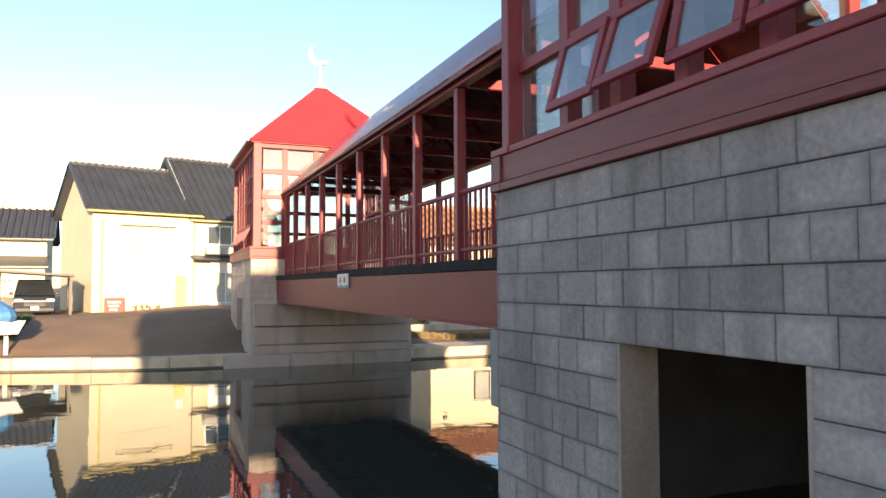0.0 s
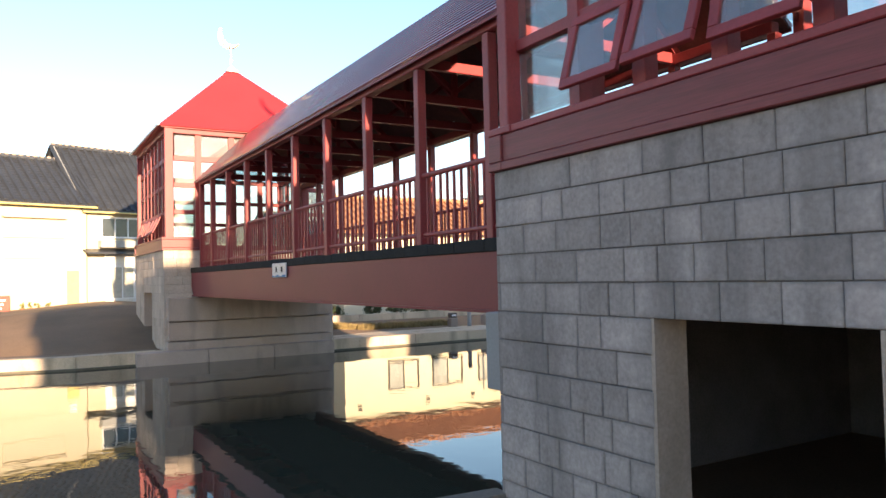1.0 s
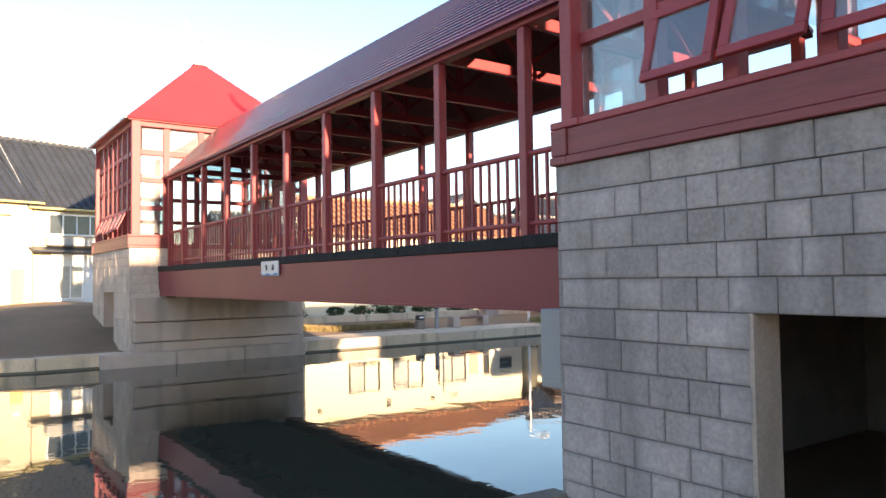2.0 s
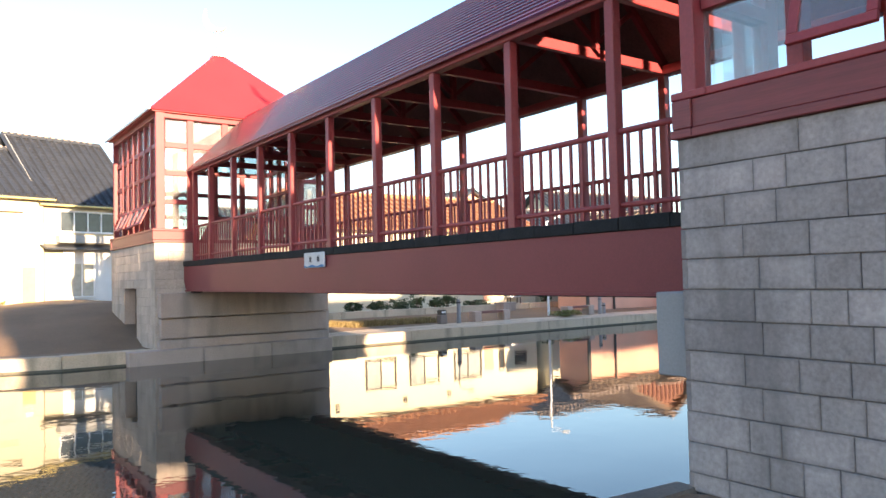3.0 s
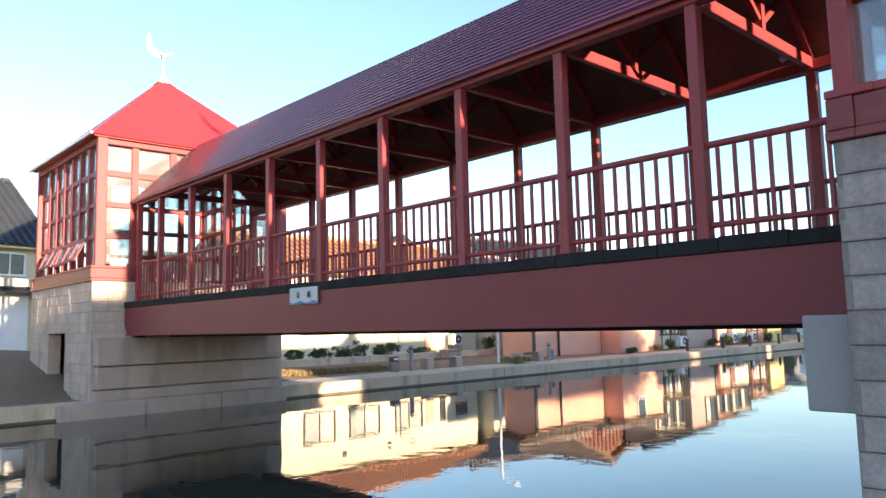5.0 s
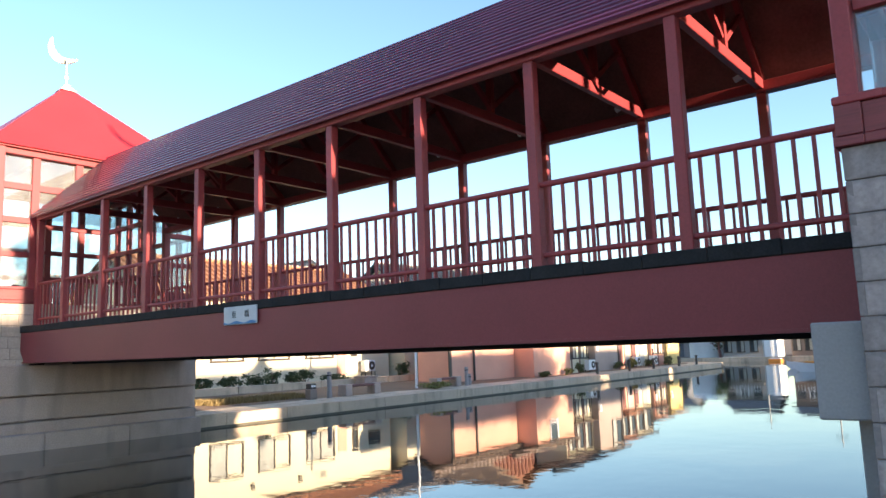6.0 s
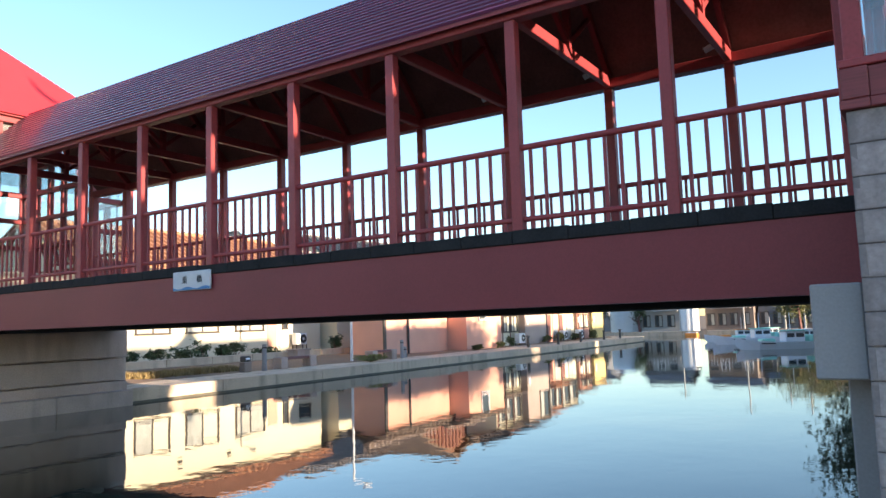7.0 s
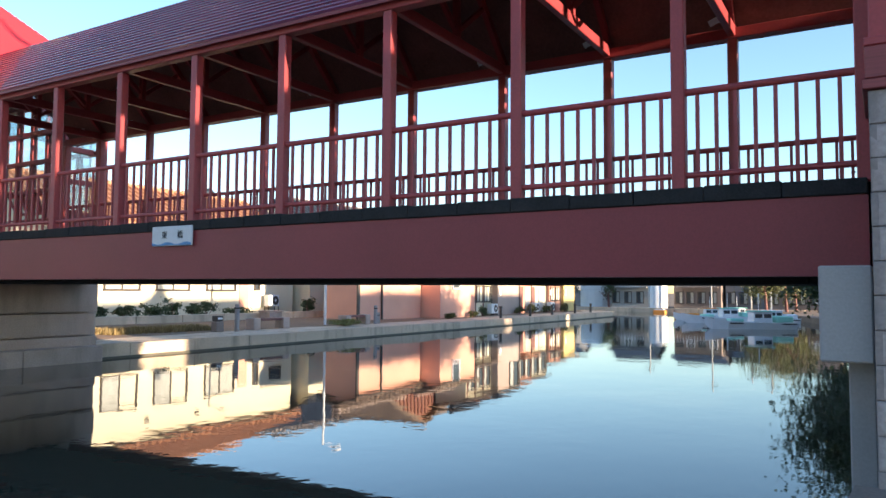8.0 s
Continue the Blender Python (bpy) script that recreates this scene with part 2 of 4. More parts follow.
def beam(p, q, w, h, bevel=0.0):
    """A straight bar from p to q, w wide and h high."""
    p, q = Vector(p), Vector(q)
    bm = box(-w / 2, w / 2, 0, (q - p).length, -h / 2, h / 2, bevel)
    d = (q - p).normalized()
    m = d.to_track_quat("Y", "Z").to_matrix().to_4x4()
    bm.transform(Matrix.Translation(p) @ m)
    return bm


def tube(p, q, r0, r1=None, n=10):
    p, q = Vector(p), Vector(q)
    bm = bmesh.new()
    bmesh.ops.create_cone(bm, cap_ends=True, segments=n, radius1=r0, radius2=r0 if r1 is None else r1, depth=(q - p).length)
    d = (q - p).normalized()
    bm.transform(Matrix.Translation((p + q) / 2) @ d.to_track_quat("Z", "Y").to_matrix().to_4x4())
    return bm


def prism(points, axis, a, b):
    """A solid from a closed outline in the plane across axis ('x': (y, z), 'y': (x, z), 'z': (x, y)), from a to b."""
    def at(p, c):
        return {"x": (c, p[0], p[1]), "y": (p[0], c, p[1]), "z": (p[0], p[1], c)}[axis]
    bm = bmesh.new()
    lo, hi = [bm.verts.new(at(p, a)) for p in points], [bm.verts.new(at(p, b)) for p in points]
    bm.faces.new(lo)
    bm.faces.new(hi[::-1])
    for i in range(len(points)):
        j = (i + 1) % len(points)
        bm.faces.new((lo[j], lo[i], hi[i], hi[j]))
    bmesh.ops.recalc_face_normals(bm, faces=bm.faces[:])
    return bm


def joined(*bms):
    out = bmesh.new()
    for b in bms:
        me = bpy.data.meshes.new("tmp")
        b.to_mesh(me)
        b.free()
        out.from_mesh(me)
        bpy.data.meshes.remove(me)
    return out


def mesh_of(name, bm, material):
    me = bpy.data.meshes.new(name)
    bm.to_mesh(me)
    bm.free()
    me.materials.append(material)
    return me


def part(name, bm, material, parent, label=""):
    ob = new(name, bm if isinstance(bm, bpy.types.Mesh) else mesh_of(name, bm, material))
    ob.parent = parent
    return tagged(ob, label)


def thing(name, m, label, category, group="", kind=""):
    ob = new(name)
    ob.empty_display_size = 0.2
    ob.matrix_basis = m
    return tagged(ob, label, category, group, kind)


def solid(name, bm, material, label, category, kind="", group=""):
    return tagged(new(name, mesh_of(name, bm, material)), label, category, group, kind)


# ---- plan ----
CX = 6.4                     # the bridge's middle line
WATER_Z, QUAY_Z = -1.3, -0.93
NT_N, FT_S = 6.76, 26.3      # the faces of the towers that the bridge meets
HALF = 3.15                  # half a tower's width
NT_Y, FT_Y = NT_N - HALF, FT_S + HALF
EAVE_Z, RIDGE_Z = 4.73, 6.80
POST_X, POST_OFF = 1.815, -0.078
POSTS_Y = [6.62 + 2.0 * i for i in range(11)]


# ---- ground and water ----
def far_edge(x):
    if x < 0.6:
        return 26.0 + min(4.0, 0.3 * (0.6 - x))
    if x < 55.5:
        return 26.0
    return 26.0 + min(70.0, (x - 55.5) ** 2 * 0.35)


def near_edge(x):
    if x < 3.3:
        return 7.06 if x < 1.2 else 6.88
    return 6.5 if x < 38 else 6.5 + min(9.0, (x - 38) * 0.3)


def far_height(x, y):
    d = y - far_edge(x)
    rise = min(1.0, max(0.0, (d - 1.8) / 6.5)) ** 0.8
    left = 1.0 if x < 9 else max(0.0, 1 - (x - 9) / 3)
    return QUAY_Z + rise * ((1.05 + 0.3 * math.exp(-((x - 3) / 3) ** 2)) * left + 0.2 * (1 - left)) + (0.03 * noise.noise((x * 0.3, y * 0.3, 0)) if d > 2 else 0)


def build_ground():
    xs = sorted([72.9, 73.0, 1.2, 3.3, 3.31, -900, -300, -120, -60, -40] + [-30 + 1.5 * i for i in range(95)] + [111.9, 140, 300, 1500])
    bm = bmesh.new()
    columns = []
    for x in xs:
        e, n = far_edge(x), near_edge(x)
        bed = -3.0 if x < 72.95 else -0.95
        rows = [(y, -0.92) for y in (-900, -200, -60, -20, -5, 0, 4, n)] + [(n + 0.01, bed), (e - 0.01, bed)]
        rows += [(e + d, far_height(x, e + d)) for d in (0, 0.9, 1.8, 2.5, 3.3, 4.2, 5.2, 6.4, 7.6, 8.5, 12, 20, 35, 100, 400, 1500)]
        columns.append([bm.verts.new((x, y, z)) for y, z in rows])
    for a, b in zip(columns, columns[1:]):
        for j in range(len(a) - 1):
            bm.faces.new((a[j], b[j], b[j + 1], a[j + 1]))
    return solid("ground", bm, GROUND, "brown worn asphalt ground along the canal banks", "ground", "structure")


build_ground()
solid("water", box(-900, 1500, 6.9, 96.0, -2.9, WATER_Z), WATER, "calm dark green canal water mirroring sky and houses", "water", "structure")

near_quay = thing("quay_wall", pose(0, 0, 0), "grey concrete ledge along the near canal bank", "quay", kind="structure")
for i in range(11):
    x0, x1, bend = -23.1 + 2.4 * i + 0.01, -23.1 + 2.4 * i + 2.39, 0.15 if i == 10 else 0.0
    part("coping", prism([(x0, 6.70), (x1, 6.70), (x1, 7.08 - bend), (x0 + bend * 3, 7.08)] + ([(x0, 7.08)] if bend else []), "z", -2.0, -0.88), QUAY_SHADED, near_quay)
far_quay = thing("quay_wall", pose(0, 0, 0), "weathered concrete kerb along the far canal bank", "quay", kind="structure")
for i in range(37):
    x0, x1 = -33 + 2.4 * i, -33 + 2.4 * i + 2.38
    y0, y1 = far_edge(x0), far_edge(x1)
    h = QUAY_Z + 0.04 + 0.006 * (i * 7 % 5)
    part("coping", prism([(x0, y0 - 0.04), (x1, y1 - 0.04), (x1, y1 + 0.5), (x0, y0 + 0.5)], "z", -2.2, h), QUAY, far_quay)
    part("footing", prism([(x0, y0 - 0.16), (x1 + 0.02, y1 - 0.16), (x1 + 0.02, y1 - 0.041), (x0, y0 - 0.041)], "z", -2.2, -1.24), WET, far_quay)


end_quay = thing("quay_wall", pose(0, 0, 0), "dark stained quay wall closing the end of the canal", "quay", kind="structure")
for i in range(22):
    part("coping", box(72.7, 73.2, 13 + 2.4 * i + 0.01, 13 + 2.4 * i + 2.39, -2.0, -0.86, 0.03), QUAY, end_quay)
for i in range(13):
    a = 55.8 + 0.5 * i
    part("coping", beam((a, far_edge(a) + 0.1, -1.45), (a + 0.5, far_edge(a + 0.5) + 0.1, -1.45), 0.5, 1.1), QUAY, far_quay)


for i in range(3):
    part("apron", box(2.3 + 2.23 * i + 0.005, 2.3 + 2.23 * i + 2.225, 25.50, 25.955, -2.2, QUAY_Z + 0.05 + 0.006 * i, 0.02), CONC, far_quay)


pave = thing("pavement", pose(0, 0, 0), "pale concrete paving behind the far kerb", "pavement", kind="structure")
for i in range(20):
    for j in range(2):
        x0 = 9.75 + 2.4 * i
        part("paving_slab", box(x0 + 0.006, x0 + 2.394, 26.51 + 1.35 * j, 27.85 + 1.35 * j, QUAY_Z - 0.1, QUAY_Z + 0.03 + 0.004 * ((i * 3 + j) % 3), 0.008), QUAY, pave)


# ---- towers ----
def turn(bm, a):
    bm.transform(Matrix.Rotation(radians(a), 4, "Z"))
    return bm


def rbox(a, u0, u1, n0, n1, z0, z1, bevel=0.0):
    """A box on the face that looks along angle a (0: +y, 90: -x): u along the face, n outwards."""
    return turn(box(u0, u1, n0, n1, z0, z1, bevel), a)


BLOCKS = {}


def block_mesh(w, h, stone):
    key = (round(w, 2), round(h, 2), stone.name)
    if key not in BLOCKS:
        BLOCKS[key] = mesh_of("block", box(0.002, key[0] - 0.002, -0.06, 0.0, 0.003, key[1] - 0.003, 0.007), stone)
    return BLOCKS[key]


def block_face(wall, a, top, low, hole=None, rng=None, u_min=-HALF, u_max=HALF, out=HALF, stone=None):
    """Courses of concrete blocks on one face; hole: (u0, u1, top) of a doorway."""
    course, row, z = 0.29, 0, top
    while z > low + 0.05:
        h = min(course, z - low)
        u = u_min
        while u < u_max - 0.01:
            w = rng.choice((0.30, 0.36, 0.42, 0.50, 0.60)) if row else rng.choice((0.6, 0.9))
            end = u + w
            if u_max - end < 0.3:
                end = u_max
            if hole and z - h < hole[2] - 0.02:
                if hole[0] - 0.01 <= u < hole[1] - 0.01:
                    u = hole[1]
                    continue
                if u < hole[0] and end > hole[0] - 0.22:
                    end = hole[0]
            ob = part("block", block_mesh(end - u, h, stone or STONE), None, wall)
            ob.matrix_basis = Matrix.Rotation(radians(a), 4, "Z") @ pose(u, out + rng.uniform(-0.005, 0.005), z - h, rng.uniform(-0.4, 0.4), 0, rng.uniform(-0.3, 0.3))
            u = end
        z -= h
        row += 1


PANE_Z = [(2.98, 3.70), (3.86, 4.62), (4.79, 5.53), (5.72, 6.42)]
SIDE_U = [-2.86 + 0.817 * i for i in range(8)]
FRONT_U = [-2.86, -1.95, -0.80, 0.80, 1.95, 2.86]


def pane(parent, a, u0, u1, z0, z1, glass, n=2.90):
    ob = part("pane", rbox(a, u0, u1, n - 0.006, n + 0.006, z0, z1), glass, parent)
    ob.visible_shadow = False
    return ob


def sash(t, a, u0, u1, z0, z1, tilt, glass):
    """A top-hung sash, swung out by tilt degrees, with its pane."""
    f, w, h = 0.09, u1 - u0, z1 - z0
    bm = joined(box(-w / 2, w / 2, 0, 0.05, -f, 0, 0.006), box(-w / 2, w / 2, 0, 0.05, -h, -h + f, 0.006),
                box(-w / 2, -w / 2 + f, 0, 0.05, -h + f, -f, 0.006), box(w / 2 - f, w / 2, 0, 0.05, -h + f, -f, 0.006))
    s = part("window_sash", bm, RED, t)
    s.matrix_basis = Matrix.Rotation(radians(a), 4, "Z") @ pose((u0 + u1) / 2, 2.97, z1, tilt, 0, 0)
    p = part("pane", box(-w / 2 + f, w / 2 - f, 0.02, 0.03, -h + f, -f), glass, s)
    p.visible_shadow = False


def tower(cy, spin, west, label):
    """spin: 0 where the bridge leaves towards +y, 180 towards -y; west: the angle of the face with the cellar door."""
    rng = random.Random(int(cy))
    t = thing("bridge_tower", pose(CX, cy, 0, 0, 0, spin), label, "tower", "bridge towers")
    core, low = HALF - 0.045, -2.0
    # the far tower gets the lit copies of block and glass
    stone, glass = (STONE_CLEAN_LIT, GLASS_GLARE) if spin else (STONE, GLASS)
    cut, hidden = 0.28, 90 if spin else 270     # the base is narrower on its downstream side
    door = (-0.80, 1.00, 1.0)
    for a in (0, 90, 180, 270):
        trim = 0.0 if a in (0, 180) else 0.31
        if a == west:
            wall = part("stone_wall", rbox(a, -core + trim, door[0], core - 0.31, core, low, 2.45), MORTAR, t)
            part("stone_wall", rbox(a, door[1], core - trim, core - 0.31, core, low, 2.45), MORTAR, t)
            part("lintel", rbox(a, door[0], door[1], core - 0.31, core, door[2], 2.45), MORTAR, t)
        else:
            back = cut if a == hidden else 0.0
            low_u, high_u = (cut, 0.0) if (a == 0) == bool(spin) else (0.0, cut)
            if a in (90, 270):
                low_u = high_u = 0.0
            wall = part("stone_wall", rbox(a, -core + trim + low_u, core - trim - high_u, core - 0.31 - back, core - back, low, 2.45), MORTAR, t)
        if a == west:
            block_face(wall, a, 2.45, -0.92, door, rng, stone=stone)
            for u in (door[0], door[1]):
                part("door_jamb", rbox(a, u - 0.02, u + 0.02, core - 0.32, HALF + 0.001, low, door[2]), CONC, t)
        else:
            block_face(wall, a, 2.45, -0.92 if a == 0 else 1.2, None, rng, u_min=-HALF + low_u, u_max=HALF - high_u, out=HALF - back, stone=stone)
    # bearing shelf, plinth and floor
    if spin:
        part("bearing_shelf", box(-HALF + 0.50, HALF - 0.08, HALF + 0.005, HALF + 0.40, 0.075, 0.84, 0.02), CONC, t)
        part("pier_face", box(-HALF + 0.53, HALF - 0.11, HALF + 0.004, HALF + 0.30, -0.57, 0.04, 0.012), CONC, t)
        part("pier_face", box(-HALF + 0.48, HALF - 0.05, HALF + 0.004, HALF + 0.37, low, -0.61, 0.02), CONC, t)
        for u in (-0.95, 0.55, 1.9):
            part("bearing_pad", box(u - 0.14, u + 0.14, HALF + 0.06, HALF + 0.34, 0.841, 0.88), DARK, t)
    else:
        part("bearing_shelf", box(-HALF + 0.12, HALF - 0.12, HALF + 0.005, HALF + 0.42, 0.13, 0.97, 0.015), CONC_PALE, t, "smooth pale concrete shelf under the girders")
        part("pier_face", box(-HALF + 0.66, HALF - 0.48, HALF + 0.004, HALF + 0.22, low, 0.125, 0.012), CONC_PALE, t)
    part("floor_slab", box(-HALF + 0.36, HALF - 0.36, -HALF + 0.36, HALF - 0.36, 1.6, 1.86), DARK, t)
    # timber band in three boards, open where the bridge enters
    for a in (0, 90, 180, 270):
        spans = [(-HALF - 0.05, -1.98), (1.98, HALF + 0.05)] if a == 0 else [(-HALF - 0.05, HALF + 0.05)]
        for u0, u1 in spans:
            if a in (90, 270):
                u0, u1 = u0 + 0.24, u1 - 0.24
            part("timber_band", rbox(a, u0, u1, HALF - 0.19, HALF + 0.045, 2.455, 2.54, 0.008), RED_BOARD, t)
            part("timber_band", rbox(a, u0, u1, HALF - 0.19, HALF + 0.022, 2.545, 2.82, 0.008), RED_BOARD, t)
            part("sill", rbox(a, u0, u1, HALF - 0.36, HALF + 0.03, 2.825, 2.90, 0.01), RED, t)
    # corner posts, mullions, transoms, glass
    for sx in (-1, 1):
        for sy in (-1, 1):
            part("corner_post", box(sx * 2.94 - 0.14, sx * 2.94 + 0.14, sy * 3.06 - 0.08, sy * 3.06 + 0.08, 1.87, 6.62, 0.012), RED, t)
    for a in (90, 270):
        for u in SIDE_U[1:-1]:
            part("mullion", rbox(a, u - 0.075, u + 0.075, 2.82, 2.98, 2.905, 6.46, 0.006), RED, t)
        for z0, z1 in [(3.70, 3.86), (4.62, 4.79), (5.53, 5.72)]:
            part("transom", rbox(a, -2.97, 2.97, 2.80, 2.96, z0 + 0.02, z1 - 0.02, 0.006), RED, t)
        for r, (z0, z1) in enumerate(PANE_Z):
            for c in range(7):
                u0, u1 = SIDE_U[c] + (-0.12 if c == 0 else 0.075), SIDE_U[c + 1] - (-0.12 if c == 6 else 0.075)
                if r == 0 and 1 <= c <= 5:
                    sash(t, a, u0 - 0.035, u1 + 0.035, 3.03, 3.74, (20 if spin else 13) + 3 * ((c * 5) % 3), glass)
                else:
                    pane(t, a, u0, u1, z0 - 0.03, z1 + 0.03, glass)
    for a in (0, 180):
        for u in FRONT_U[1:-1]:
            z0 = 2.905 if a == 180 or abs(u) > 1.9 else 5.53
            part("mullion", rbox(a, u - 0.10, u + 0.10, 2.82, 2.99, 1.87 if a == 0 and abs(u) > 1.9 else z0, 6.46, 0.008), RED, t)
        for z0, z1 in [(3.70, 3.86), (4.62, 4.79), (5.53, 5.72)]:
            spans = [(-2.76, -2.06), (2.06, 2.76)] if a == 0 and z0 < 5 else [(-2.76, 2.76)]
            for u0, u1 in spans:
                part("transom", rbox(a, u0, u1, 2.80, 2.97, z0 + 0.01, z1 - 0.01, 0.006), RED, t)
        for r, (z0, z1) in enumerate(PANE_Z):
            for c in range(5):
                if a == 0 and c in (1, 2, 3) and r < 2:
                    continue
                pane(t, a, FRONT_U[c] + (0.14 if c == 0 else 0.10), FRONT_U[c + 1] - (0.14 if c == 4 else 0.10), z0 - 0.01, z1 + 0.01, glass)
    for a in (0, 90, 180, 270):
        e = 3.06 if a in (0, 180) else 2.77
        part("top_plate", rbox(a, -e, e, 2.78, 3.065, 6.465, 6.62, 0.01), RED, t)
    # ceiling beams, roof in lapped sheets, cap, finial
    for u in (-1.6, 0.0, 1.6):
        part("ceiling_beam", box(u - 0.07, u + 0.07, -2.76, 2.76, 6.40, 6.55), RED, t)
    part("soffit", box(-3.2, 3.2, -3.2, 3.2, 6.622, 6.66), RED, t)
    n, half, z0, z1 = 26, 3.28, 6.66, 9.80
    for i in range(n):
        f0, f1 = 1 - i / n, 1 - (i + 1) / n
        za, zb = z0 + (z1 - z0) * i / n, z0 + (z1 - z0) * (i + 1) / n
        bm = bmesh.new()
        ra, rb = half * f0 + 0.012, half * max(f1, 0.001) + 0.012
        lo = [bm.verts.new((sx * ra, sy * ra, za)) for sx, sy in ((-1, -1), (1, -1), (1, 1), (-1, 1))]
        hi = [bm.verts.new((sx * rb, sy * rb, zb + 0.02)) for sx, sy in ((-1, -1), (1, -1), (1, 1), (-1, 1))]
        bm.faces.new(lo[::-1])
        bm.faces.new(hi)
        for k in range(4):
            bm.faces.new((lo[k], lo[(k + 1) % 4], hi[(k + 1) % 4], hi[k]))
        part("roof_sheet", bm, ROOF_RED, t)
    part("gutter", joined(*[rbox(a, -3.34, 3.34, 3.285, 3.34, 6.63, 6.70) for a in (90, 270)]), METAL, t)
    cap = bmesh.new()
    bmesh.ops.create_cone(cap, cap_ends=True, segments=4, radius1=0.36, radius2=0.02, depth=0.32)
    cap.transform(pose(0, 0, 9.78, 0, 0, 45))
    part("roof_cap", cap, METAL, t, "pale metal cap on the roof's tip")
    part("finial_rod", tube((0, 0, 9.79), (0, 0, 10.78), 0.026), METAL, t)
    col = bmesh.new()
    bmesh.ops.create_icosphere(col, subdivisions=2, radius=0.07, matrix=Matrix.Translation((0, 0, 10.12)))
    part("finial_ball", col, METAL, t)
    part("crescent", crescent(10.76, spin), WHITE, t, "white crescent moon on the finial")
    return t


def crescent(z, spin):
    """An upright crescent, horns up, swelling in the middle."""
    pts, n = [], 14
    for i in range(n + 1):
        f = i / n
        a = radians(168 + 118 * f)
        r = 0.70
        w = 0.012 + 0.17 * math.sin(math.pi * f) ** 0.8
        pts.append((r * math.cos(a), r * math.sin(a), w, a))
    outline = [((r0 + w * math.cos(a)), (r1 + w * math.sin(a))) for r0, r1, w, a in pts] + [((r0 - 0.3 * w * math.cos(a)), (r1 - 0.3 * w * math.sin(a))) for r0, r1, w, a in reversed(pts)]
    bm = prism(outline, "y", -0.035, 0.035)
    bm.transform(Matrix.Translation((0, 0, z + 0.70)) @ Matrix.Translation((-0.16 if spin else 0.16, 0, 0)) @ pose(0, 0, 0, 0, 0, 128 if spin else -52))
    return bm


near_tower = tower(NT_Y, 0, 90, "square bridge tower, concrete block base and red glazed timber lantern")
far_tower = tower(FT_Y, 180, 270, "sunlit square bridge tower with glazed red lantern and pyramid roof")


